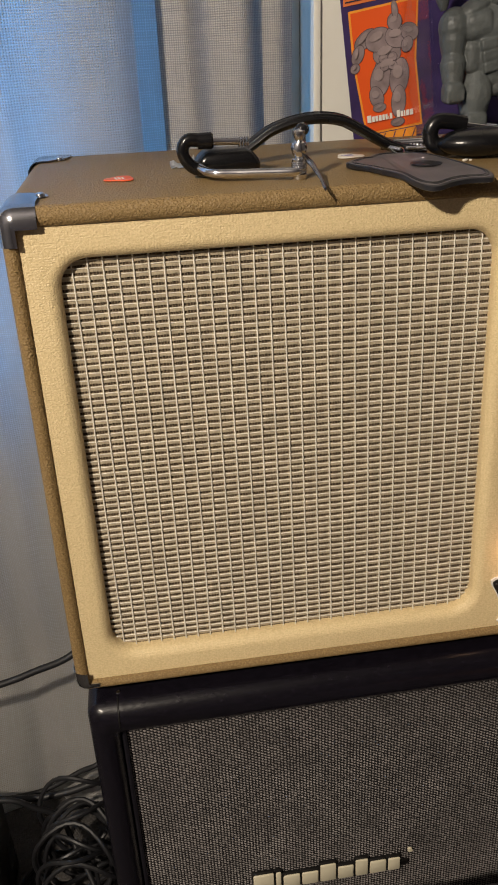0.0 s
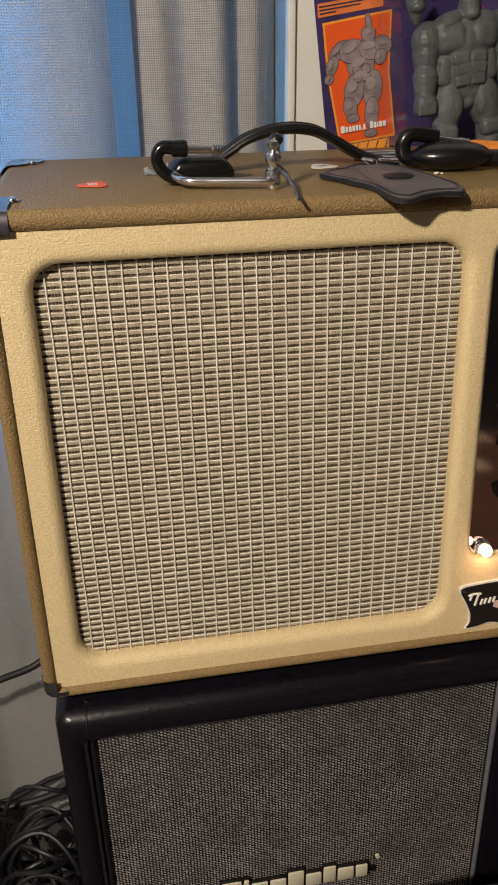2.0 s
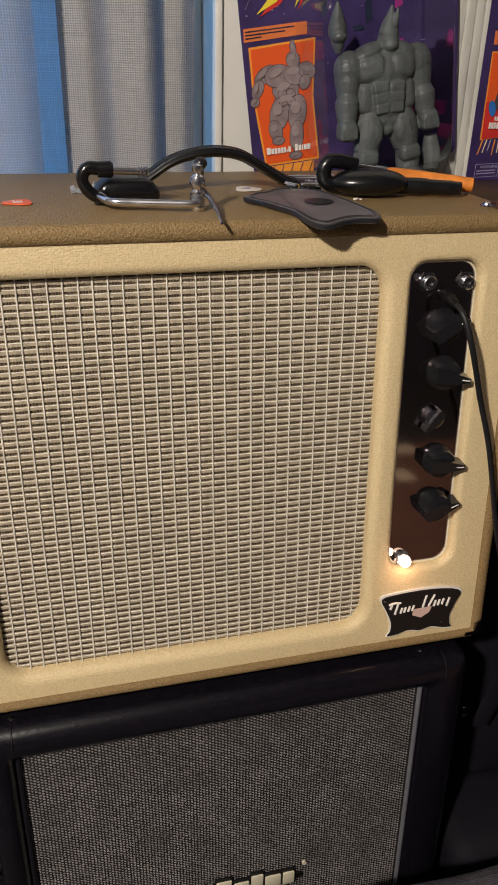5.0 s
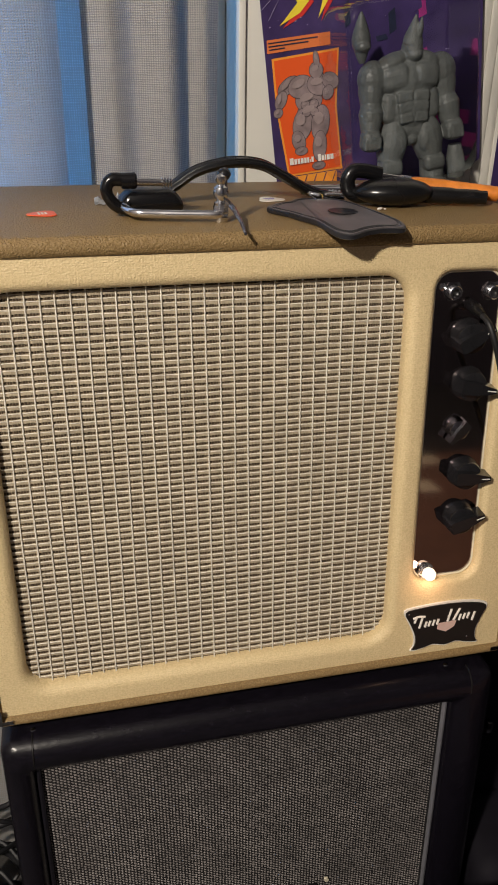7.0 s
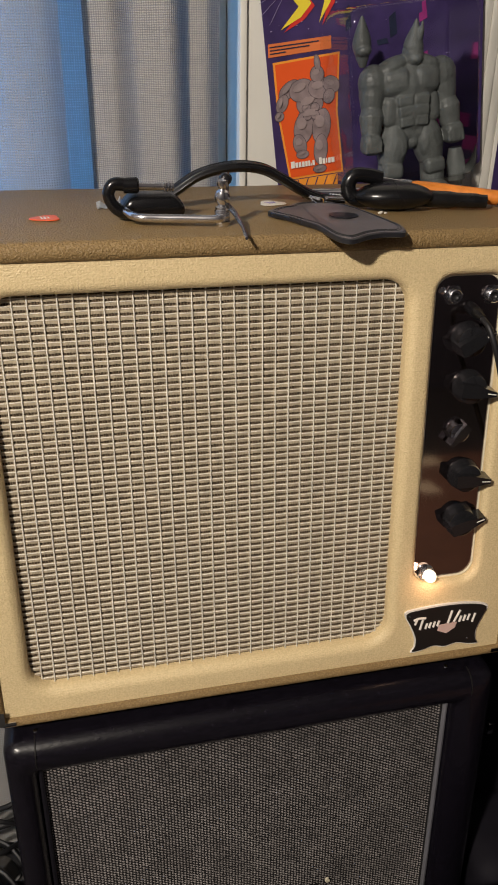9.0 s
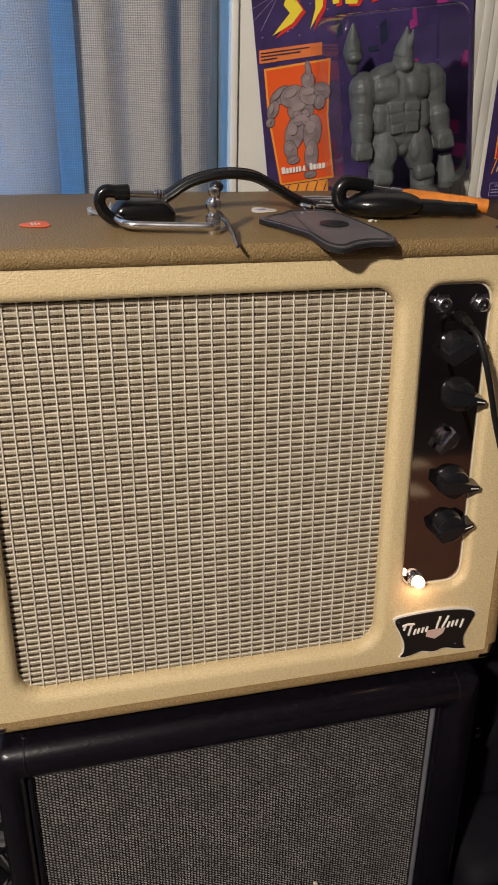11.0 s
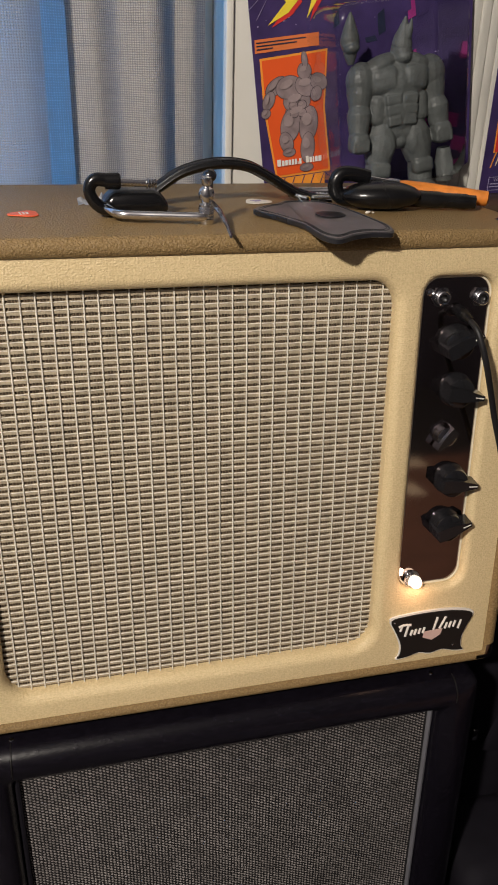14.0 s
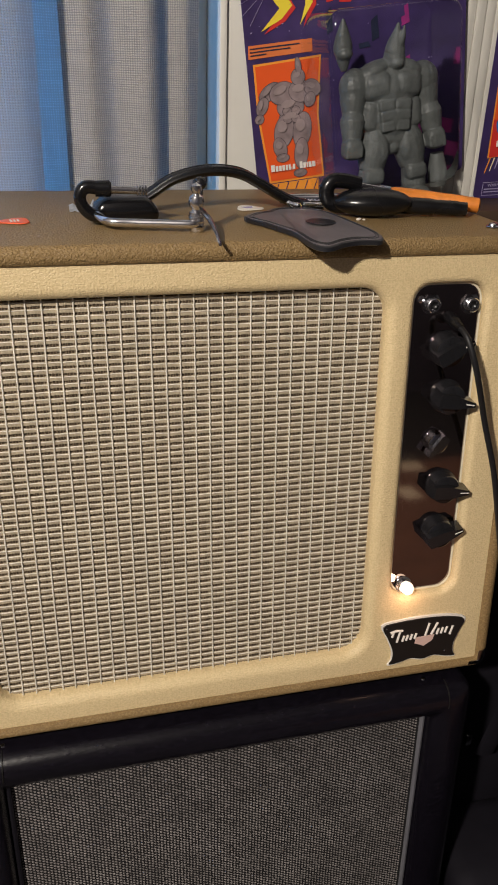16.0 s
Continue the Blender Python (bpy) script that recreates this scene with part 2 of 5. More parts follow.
RED_PRINT = material("red_card_print", (0.62, 0.035, 0.03), 0.4, 0.0, 0.08, 30)
BLUE_PRINT = material("blue_card_print", (0.03, 0.16, 0.50), 0.4, 0.0, 0.15, 30)
MAGENTA = material("magenta_card_print", (0.34, 0.03, 0.20), 0.4, 0.0, 0.4, 30)
MAUVE = material("mauve_grey_card_print", (0.24, 0.185, 0.19), 0.45, 0.0, 0.45, 90)
MAUVE_LIGHT = material("pale_mauve_card_print", (0.30, 0.235, 0.235), 0.45, 0.0, 0.25, 90)
MAUVE_DARK = material("dark_mauve_card_print", (0.075, 0.055, 0.062), 0.45, 0.0, 0.3, 60)
NAVY_PRINT = material("navy_card_print", (0.018, 0.024, 0.055), 0.45, 0.0, 0.4, 60)
PALE_PRINT = material("lilac_card_print", (0.36, 0.32, 0.50), 0.45, 0.0, 0.2, 60)
TOY_GREY = material("grey_toy_plastic", (0.098, 0.105, 0.100), 0.5, 0.0, 0.32, 90, 0.0009, 210)
BLISTER = clear_plastic("clear_blister_plastic", 1.48)
GLASS = clear_plastic("window_glass", 1.45, (0.92, 0.95, 0.97))
BRASS = material("brass_plug", (0.55, 0.38, 0.14), 0.3, 1.0, 0.2, 60)
GLOW = material("lit_pilot_bulb", (1, 0.85, 0.6), 0.3, 0.0, 0.0, 60, emit=((1.0, 0.78, 0.54), 0.38))
CARTON = material("brown_cardboard", (0.17, 0.080, 0.046), 0.8, 0.0, 0.2, 20)
PAPER = material("manila_paper", (0.80, 0.67, 0.44), 0.7, 0.0, 0.1, 30)


# ---- mesh helpers ----
def part(name, bm, mat, parent=None, label="", smooth=True, at=None):
    me = bpy.data.meshes.new(name)
    bmesh.ops.recalc_face_normals(bm, faces=bm.faces)
    if smooth:
        for f in bm.faces:
            f.smooth = True
        for e in bm.edges:
            if len(e.link_faces) == 2 and e.calc_face_angle(0) > radians(38):
                e.smooth = False
    bm.to_mesh(me)
    bm.free()
    me.materials.append(mat)
    ob = new(name, me)
    if parent is not None:
        ob.parent = parent
    if at is not None:
        ob.matrix_basis = at
    if label:
        ob["label"] = label
    return ob


def piece(name, mesh, parent, at):
    ob = new(name, mesh)
    ob.parent = parent
    ob.matrix_basis = at
    return ob


def empty(name, label, category, group="", at=None):
    ob = new(name)
    ob.empty_display_size = 0.02
    if at is not None:
        ob.matrix_basis = at
    return tagged(ob, label, category, group)


def box(x0, x1, y0, y1, z0, z1, r=0.0, seg=2, bm=None):
    own = bm is None
    b = bmesh.new()
    bmesh.ops.create_cube(b, size=1, matrix=Matrix.Translation(((x0 + x1) / 2, (y0 + y1) / 2, (z0 + z1) / 2)) @ Matrix.Diagonal((x1 - x0, y1 - y0, z1 - z0, 1)))
    if r:
        bmesh.ops.bevel(b, geom=list(b.edges), offset=r, segments=seg, profile=0.5, affect="EDGES")
    if own:
        return b
    return merge(bm, b)


def merge(a, b):
    me = bpy.data.meshes.new("joined")
    b.to_mesh(me)
    b.free()
    a.from_mesh(me)
    bpy.data.meshes.remove(me)
    return a


def loft(loops, closed=True, caps=True, bm=None):
    bm = bm or bmesh.new()
    rows = [[bm.verts.new(p) for p in loop] for loop in loops]
    for a, b in zip(rows, rows[1:]):
        n = len(a)
        for i in range(n if closed else n - 1):
            bm.faces.new((a[i], a[(i + 1) % n], b[(i + 1) % n], b[i]))
    if caps:
        bm.faces.new(rows[0][::-1])
        bm.faces.new(rows[-1])
    return bm


def spline(pts, per=8, closed=False):
    pts = [Vector(p) for p in pts]
    n, out = len(pts), []
    for i in range(n if closed else n - 1):
        g = lambda j: pts[j % n] if closed else pts[min(max(j, 0), n - 1)]
        a, b, c, d = g(i - 1), g(i), g(i + 1), g(i + 2)
        for s in range(per):
            t = s / per
            out.append(0.5 * (2 * b + (c - a) * t + (2 * a - 5 * b + 4 * c - d) * t * t + (3 * b - a - 3 * c + d) * t ** 3))
    if not closed:
        out.append(pts[-1])
    return out


def tube(pts, r, n=10, closed=False, flat=1.0, up=(0, 0, 1), bm=None):
    """A tube along pts; r is one radius or one a point; flat squeezes it along up."""
    pts = [Vector(p) for p in pts]
    rs = r if isinstance(r, (list, tuple)) else [r] * len(pts)
    loops, side = [], None
    for i, p in enumerate(pts):
        a = pts[(i - 1) % len(pts)] if closed or i else p
        b = pts[(i + 1) % len(pts)] if closed or i < len(pts) - 1 else p
        d = (b - a).normalized()
        if side is None:
            side = d.cross(Vector(up))
            if side.length < 1e-4:
                side = d.cross(Vector((1, 0, 0)))
        side = (side - d * side.dot(d)).normalized()
        over = side.cross(d)
        loops.append([p + (side * math.cos(2 * math.pi * j / n) + over * flat * math.sin(2 * math.pi * j / n)) * rs[i] for j in range(n)])
    if closed:
        loops.append(loops[0])
        bm = loft(loops, True, False, bm)
        bmesh.ops.remove_doubles(bm, verts=bm.verts, dist=1e-6)
        return bm
    return loft(loops, True, True, bm)


def lathe(profile, n=24, m=None, bm=None):
    """profile: rows of (radius, height) turned round z, then laid by m."""
    m = m or Matrix()
    loops = [[m @ Vector((max(r, 1e-5) * math.cos(2 * math.pi * j / n), max(r, 1e-5) * math.sin(2 * math.pi * j / n), z)) for j in range(n)] for r, z in profile]
    return loft(loops, True, True, bm)


def rrect(cx, cz, w, h, r, n=6):
    pts = []
    for qx, qz, a0 in ((1, 1, 0), (-1, 1, 90), (-1, -1, 180), (1, -1, 270)):
        for i in range(n + 1):
            a = radians(a0 + 90 * i / n)
            pts.append((cx + qx * (w / 2 - r) + r * math.cos(a), cz + qz * (h / 2 - r) + r * math.sin(a)))
    return pts


def ring(pts, y):
    return [Vector((x, y, z)) for x, z in pts]


def prism(pts, y0, y1):
    """A flat plate in the xz plane with the outline pts."""
    bm = bmesh.new()
    return loft([[Vector((x, y0, z)) for x, z in pts], [Vector((x, y1, z)) for x, z in pts]], True, True, bm)


def slab(pts, z0, z1):
    return loft([[Vector((x, y, z0)) for x, y in pts], [Vector((x, y, z1)) for x, y in pts]])


def facing(x, y, z):
    """Turns +z to point at the viewer's side (-y)."""
    return pose(x, y, z, 90, 0, 0)


def ball(c, r, m=None, bm=None, u=16, v=10):
    b = bmesh.new()
    bmesh.ops.create_uvsphere(b, u_segments=u, v_segments=v, radius=1, matrix=Matrix.Translation(c) @ (m or Matrix()) @ Matrix.Diagonal((*r, 1)))
    return b if bm is None else merge(bm, b)


# ---- the room ----
FLOOR, CEIL = -0.042, 2.66
WY = 0.452  # the window wall's face
WIN_R, WIN_L, SILL, HEAD = 0.3215, -1.05, 0.60, 2.05


def structure(name, bm, mat, label):
    return tagged(part(name, bm, mat, None, label, smooth=False), kind="structure")


structure("floor", box(-2.0, 2.4, -3.2, 0.62, FLOOR - 0.1, FLOOR), CARPET, "grey beige short pile carpet")
structure("ceiling", box(-2.0, 2.4, -3.2, 0.62, CEIL, CEIL + 0.1), ROOM, "plain ceiling")
wn_bm = box(WIN_R, 2.4, WY, 0.62, FLOOR, CEIL)
box(-2.0, WIN_L, WY, 0.62, FLOOR, CEIL, bm=wn_bm)
box(WIN_L, WIN_R, WY, 0.62, FLOOR, SILL, bm=wn_bm)
box(WIN_L, WIN_R, WY, 0.62, HEAD, CEIL, bm=wn_bm)
structure("wall_north", wn_bm, WALL, "white painted wall round a window opening")
structure("wall_west", box(-2.1, -2.0, -3.2, 0.62, FLOOR, CEIL), ROOM, "plain painted wall")
structure("wall_east", box(2.4, 2.5, -3.2, 0.62, FLOOR, CEIL), ROOM, "plain painted wall")
structure("wall_south", box(-2.1, 2.5, -3.3, -3.2, FLOOR, CEIL), ROOM_DIMMED, "plain unseen wall, dimmed to keep the panel's reflection dark")

window = tagged(empty("window_1", "", ""), "white framed window behind a curtain", kind="structure")
wf = box(WIN_L, WIN_L + 0.05, 0.53, 0.58, SILL, HEAD, 0.004)
box(WIN_R - 0.05, WIN_R, 0.53, 0.58, SILL, HEAD, 0.004, bm=wf)
box(WIN_L + 0.05, WIN_R - 0.05, 0.53, 0.58, SILL, SILL + 0.05, 0.004, bm=wf)
box(WIN_L + 0.05, WIN_R - 0.05, 0.53, 0.58, HEAD - 0.05, HEAD, 0.004, bm=wf)
part("window_frame", wf, WALL, window)
pane = part("pane", box(WIN_L + 0.05, WIN_R - 0.05, 0.553, 0.557, SILL + 0.05, HEAD - 0.05), GLASS, window, smooth=False)
pane.visible_shadow = False

# narrow bead at the edge of the window opening, and the rough board between the two cards
tagged(part("trim", box(WIN_R - 0.001, WIN_R + 0.008, WY - 0.006, WY + 0.002, FLOOR, CEIL, 0.002), WALL, None, "white painted corner bead"), kind="structure")
board_bm = bmesh.new()
for i in range(5):
    x = 0.634 + i * 0.0135
    box(x, x + 0.0132, WY - 0.010 - 0.0012 * (i % 2), WY - 0.0005, FLOOR, CEIL, 0.002, bm=board_bm)
tagged(part("trim", board_bm, TRIM, None, "rough white painted grooved board"), kind="structure")


# ---- curtain ----
def curtain_panel(x0, x1, base, creases, label, seed, cloth):
    """One hanging panel; creases are rows of (x, depth, width)."""
    def depth(x, z):
        d = 0.009 * math.sin(x * 41 + seed) + 0.006 * math.sin(x * 87 + 1.3 * seed + 0.8 * z) + 0.004 * math.sin(x * 19 - 2.4 * z + seed)
        for at, amount, wide in creases:
            d += amount * math.exp(-(((x - at + 0.008 * (z - 0.95)) / wide) ** 2))
        low = max(0.0, 0.36 - z)
        sag = min(1.0, max(0.0, (0.75 - z) / 0.4))
        d += sag * (0.016 * math.sin(x * 33 + 2.2 * z + seed) + 0.007 * math.sin(x * 12 + 17 * z))
        return base + d * (0.85 + 0.2 * math.sin(3 * z + seed)) - low * low * 0.55 + 0.020 * low * math.sin(30 * x + 9 * z)
    b = bmesh.new()
    cols, rows_n = int((x1 - x0) / 0.0045), 90
    grid = []
    for j in range(rows_n + 1):
        z = FLOOR + 0.004 + (2.24 - 0.004) * (j / rows_n) ** 1.25
        grid.append([b.verts.new((x + 0.004 * math.sin(4 * z + 30 * x), depth(x, z), z)) for x in (x0 + (x1 - x0) * i / cols for i in range(cols + 1))])
    for j in range(rows_n):
        for i in range(cols):
            b.faces.new((grid[j][i], grid[j][i + 1], grid[j + 1][i + 1], grid[j + 1][i]))
    return tagged(part("curtain", b, cloth), label, "curtain", "curtain panels")


curtain_panel(-0.95, 0.104, 0.345, ((0.108, 0.030, 0.012), (0.070, -0.014, 0.018), (-0.09, 0.016, 0.02), (-0.02, 0.010, 0.015)), "grey loosely woven linen curtain panel, bluish with daylight behind it", 0.4, CURTAIN)
curtain_panel(0.030, 0.150, 0.412, ((0.09, 0.006, 0.02),), "single layer hem of grey linen curtain glowing blue with daylight", 1.1, CURTAIN)
curtain_panel(0.130, 0.288, 0.405, ((0.126, 0.004, 0.012), (0.160, -0.010, 0.016), (0.194, 0.007, 0.014), (0.256, 0.015, 0.008), (0.232, -0.014, 0.014), (0.273, -0.008, 0.009), (0.289, 0.014, 0.007)), "narrow grey linen curtain panel tucked behind its neighbour", 2.0, CURTAIN_THICK)
rod = empty("curtain_rod", "plain metal curtain rod above the window", "curtain rod", at=pose(-0.4, 0.400, 2.20))
part("rod", tube([(-0.75, 0, 0.008), (0.9, 0, 0.008)], 0.010, 12), NICKEL, rod)
for x in (-0.7, 0.8):
    part("bracket", tube([(x, 0.054, 0.008), (x, 0.0, 0.008)], 0.006, 8), NICKEL, rod)

# ---- the lower speaker cabinet ----
CX0, CX1, CZ1, CD = -0.007, 0.513, 0.4245, 0.285
cab = empty("speaker_cabinet", "black vinyl speaker cabinet with silver grey grille cloth on carpet", "speaker cabinet", at=pose(0, 0, 0))
cw, ch = CX1 - CX0, CZ1 - FLOOR - 0.012
ccx, ccz = (CX0 + CX1) / 2, FLOOR + 0.012 + ch / 2
loops = [ring(rrect(ccx, ccz, cw - 0.02, ch - 0.02, 0.012), CD)]
loops.append(ring(rrect(ccx, ccz, cw, ch, 0.014), CD - 0.01))
for i in range(15):
    a = math.pi * i / 14
    fall = 1 - math.cos(a)
    loops.append(ring(rrect(ccx - 0.00500 * fall, ccz - 0.004 * fall, cw - 0.0400 * fall, ch - 0.032 * fall, max(0.004, 0.014 - 0.004 * fall)), -0.0014 - 0.018 * math.sin(a)))
loops.append(ring(rrect(ccx - 0.0100, ccz - 0.0085, cw - 0.081, ch - 0.066, 0.004), 0.003))
cb_ = loft(loops, True, False)
part("body", cb_, BLACK_VINYL, cab)
gx0, gx1, gz0, gz1 = 0.0220, 0.4800, FLOOR + 0.000, 0.3575
part("grille_cloth", box(gx0 - 0.006, gx1 + 0.006, 0.0315, 0.036, gz0 - 0.006, gz1 + 0.006), PEPPER_BASE, cab, "charcoal and silver woven grille cloth", smooth=False)
for x, mt in ((gx0 - 0.001, NYLON), (gx1 + 0.001, GREY_BEAD)):
    part("piping", tube([(x, 0.0285, gz0 - 0.004), (x, 0.0285, gz1 + 0.002)], 0.0030, 8), mt, cab, "piping beside the grille cloth")
# raised yarn stitches of the cloth, staggered row by row
px, pz = 0.0037, 0.0041
vs, fs = [], []
rnd = random.Random(5)
nx, nz = int((gx1 - gx0) / px), int((gz1 - gz0) / pz)
for i in range(nx):
    for j in range(nz):
        x = gx0 + (i + 0.5) * px + rnd.uniform(-0.0002, 0.0002)
        z = gz0 + (j + 0.5 + 0.5 * (i % 2)) * pz + rnd.uniform(-0.0002, 0.0002)
        if z > gz1 - 0.002:
            continue
        w, h, s = 0.00128 + rnd.uniform(-0.0003, 0.0002), 0.00078 + rnd.uniform(-0.0002, 0.00015), -0.00045
        k0 = len(vs)
        vs += [(x - w - s, 0.0314, z - h), (x + w - s, 0.0314, z - h), (x + w + s, 0.0314, z + h), (x - w + s, 0.0314, z + h)]
        vs += [(x - w * 0.5 - s * 0.5, 0.0303, z - h * 0.6), (x + w * 0.5 - s * 0.5, 0.0303, z - h * 0.6), (x + w * 0.5 + s * 0.5, 0.0303, z + h * 0.6), (x - w * 0.5 + s * 0.5, 0.0303, z + h * 0.6)]
        fs += [(k0 + 4, k0 + 5, k0 + 6, k0 + 7), (k0, k0 + 1, k0 + 5, k0 + 4), (k0 + 1, k0 + 2, k0 + 6, k0 + 5), (k0 + 2, k0 + 3, k0 + 7, k0 + 6), (k0 + 3, k0, k0 + 4, k0 + 7)]
me = bpy.data.meshes.new("stitches")
me.from_pydata(vs, [], fs)
me.materials.append(PEPPER)
st = new("stitches", me)
st.parent = cab
tagged(st, kind="stuff")
# raised maker's plate: plain cream blocks on black
BLOCKS = ((0.0255, 1.0), (0.0068, 1.0), (0.021, 0.72), (0.0205, 0.72), (0.020, 1.0), (0.020, 0.72), (0.016, 0.95), (0.021, 0.72), (0.0155, 0.72))
pb, bx = box(0.150, 0.346, 0.0275, 0.0305, 0.061, 0.070, 0.001), 0.1485
for wdt, tall in BLOCKS:
    box(bx - 0.0014, bx + wdt + 0.0014, 0.0262, 0.0306, 0.0585, 0.0615 + 0.0285 * tall, 0.0012, bm=pb)
    bx += wdt + 0.0024
plate = part("nameplate", pb, BLACK_PAINT, cab, "black backed nameplate with cream raised blocks")
bx = 0.1485
for wdt, tall in BLOCKS:
    part("block", box(bx, bx + wdt, 0.0235, 0.0266, 0.0600, 0.0600 + 0.0285 * tall, 0.0017), CREAM_PLASTIC, plate)
    bx += wdt + 0.0024
part("dot", lathe([(0, 0.0), (0.003, 0.0), (0.003, 0.003), (0, 0.0032)], 12, facing(0.3475, 0.0300, 0.0865)), CREAM_PLASTIC, plate)
for x in (0.05, 0.44):
    for y in (0.05, 0.23):
        part("foot", lathe([(0, 0.0), (0.014, 0.0), (0.016, 0.004), (0.016, 0.0125), (0, 0.0125)], 16, pose(x, y, FLOOR)), RUBBER, cab)
for x in (0.0245, 0.4600):
    part("screw", lathe([(0, 0.0), (0.0026, 0.0), (0.0022, 0.0010), (0, 0.0014)], 12, pose(x, 0.0040, CZ1 - 0.0002)), CHROME, cab)
for x in (CX0 + 0.031, CX1 - 0.031):
    part("corner_seam", tube([(x, -0.0014 - 0.0182 * math.sin(a), CZ1 - 0.0180 * (1 - math.cos(a))) for a in (math.pi * i / 14 * 0.9 for i in range(15))], 0.0008, 6), BLACK_PAINT, cab)

# the cloth, its piping and the plate sit a finger's breadth behind the rolled edge
for o in cab.children_recursive:
    if o.name.split(".")[0] in ("grille_cloth", "stitches", "piping", "nameplate", "block", "dot"):
        o.data.transform(Matrix(((0.945, 0, 0, 0.0055), (0, 0.945, 0, -0.0318), (0, 0, 0.945, 0.0552), (0, 0, 0, 1))))
# the cabinet's front leans back a little
for o in cab.children_recursive:
    o.data.transform(Matrix(((1, 0, 0, 0), (0, 1, 0.052, -0.052 * CZ1), (0, 0, 1, 0), (0, 0, 0, 1))))

# ---- the amplifier ----
ZB, ZT, W, LIP, LX, LB = 0.45, 0.875, 0.5145, 0.016, 0.0122, 0.0100
amp = empty("guitar_amplifier", "brown and cream guitar amplifier with wheat grille on a black cabinet", "guitar amplifier", at=pose(0, 0, 0))
acx, acz, aw, ah = W / 2, (ZB + ZT) / 2, W + 2 * LX, ZT - ZB + LIP + LB
scz = acz + (LIP - LB) / 2
DEEP = 0.283
loops = [ring(rrect(acx, scz, aw - 0.018, ah - 0.018, 0.008), DEEP), ring(rrect(acx, scz, aw - 0.006, ah - 0.006, 0.012), DEEP - 0.003), ring(rrect(acx, scz, aw, ah, 0.014), DEEP - 0.010)]
for i in range(13):
    a = math.pi * i / 12
    f = (1 - math.cos(a)) / 2
    loops.append(ring(rrect(acx, scz + (acz - scz) * f, aw - 2 * LX * f, ah - (LIP + LB) * f, max(0.002, 0.013 - LX * f)), 0.0012 - 0.0062 * math.sin(a)))
loops.append(ring(rrect(acx, acz, aw - 2 * LX, ah - LIP - LB, 0.002), 0.03))
sb = loft(loops, True, False)
sb.faces.new([v for v in sb.verts[:28]])
part("shell", sb, BROWN, amp, "brown pebbled vinyl case")

# the cream front board with its two rolled openings
GR = dict(cx=0.2065, cz=0.6610, w=0.361, h=0.374, r=0.024)
PN = dict(cx=0.4460, cz=0.6935, w=0.0680, h=0.3130, r=0.016)
fb = bmesh.new()
outer = rrect(acx, acz, W + 0.0012, ZT - ZB + 0.0012, 0.002, 2)
oe = [fb.verts.new((x, 0.0, z)) for x, z in outer]
edges = [fb.edges.new((oe[i], oe[(i + 1) % len(oe)])) for i in range(len(oe))]
for o, roll, dp in ((GR, 0.010, 0.016), (PN, 0.007, 0.009)):
    prev = None
    for i in range(7):
        a = math.pi / 2 * i / 6
        off = roll * (1 - math.sin(a))
        y = roll * (1 - math.cos(a))
        pts = rrect(o["cx"], o["cz"], o["w"] + 2 * off, o["h"] + 2 * off, o["r"] + off, 8)
        now = [fb.verts.new((x, y, z)) for x, z in pts]
        if prev is None:
            edges += [fb.edges.new((now[j], now[(j + 1) % len(now)])) for j in range(len(now))]
        else:
            for j in range(len(now)):
                fb.faces.new((prev[j], prev[(j + 1) % len(now)], now[(j + 1) % len(now)], now[j]))
        prev = now
    now = [fb.verts.new((v.co.x, dp + 0.004, v.co.z)) for v in prev]
    for j in range(len(now)):
        fb.faces.new((prev[j], prev[(j + 1) % len(now)], now[(j + 1) % len(now)], now[j]))
bmesh.ops.triangle_fill(fb, use_beauty=True, use_dissolve=False, edges=edges, normal=(0, -1, 0))
front = part("front_board", fb, CREAM, amp, "cream pebbled vinyl front with rolled openings")

# wheat grille: dark backing, horizontal yarn bundles, thin white threads both ways
GY = 0.0150
grille = part("grille", box(0.020, 0.393, GY, GY + 0.004, 0.466, 0.855), SLOT, amp, "wheat woven grille cloth", smooth=False)
COLS, ROWS_N = 30, 61
cpx, cpz, GZ = 0.365 / COLS, 0.0062, 0.4713
rnd = random.Random(11)


def strip(lines, mat, name):
    """Joined flat ribbons: each a list of (x, y, z, half height)."""
    v, f = [], []
    for line in lines:
        for i, (x, y, z, h, nx_, nz_) in enumerate(line):
            for s, lift in ((-1, 0.0006), (-0.5, 0.0), (0.5, 0.0), (1, 0.0006)):
                v.append((x + nx_ * h * s, y + lift, z + nz_ * h * s))
            if i:
                b0 = len(v) - 8
                for q in range(3):
                    f.append((b0 + q, b0 + 4 + q, b0 + 5 + q, b0 + 1 + q))
    me = bpy.data.meshes.new(name)
    me.from_pydata(v, [], f)
    me.materials.append(mat)
    for p in me.polygons:
        p.use_smooth = True
    ob = new(name, me)
    ob.parent = grille
    return tagged(ob, kind="stuff")


bundles, wefts, cords = [], [], []
for j in range(ROWS_N + 1):
    z0 = GZ + j * cpz
    row, thin = [], []
    wob = [rnd.uniform(-0.0002, 0.0002) for _ in range(COLS + 2)]
    for i in range(COLS * 6 + 1):
        u = i / 6
        c, t = int(u), u - int(u)
        x = 0.0240 + u * cpx
        off = wob[c] * (1 - t) + wob[c + 1] * t
        belly = math.sin(math.pi * t)
        row.append((x, GY - 0.0012 - 0.0006 * belly, z0 + off, 0.00250 - 0.00060 * belly + rnd.uniform(-0.0001, 0.0001), 0, 1))
        thin.append((x, GY - 0.0021 - 0.0005 * belly, z0 + off + 0.0010 + 0.0005 * belly, 0.00037, 0, 1))
    bundles.append(row)
    wefts.append(thin)
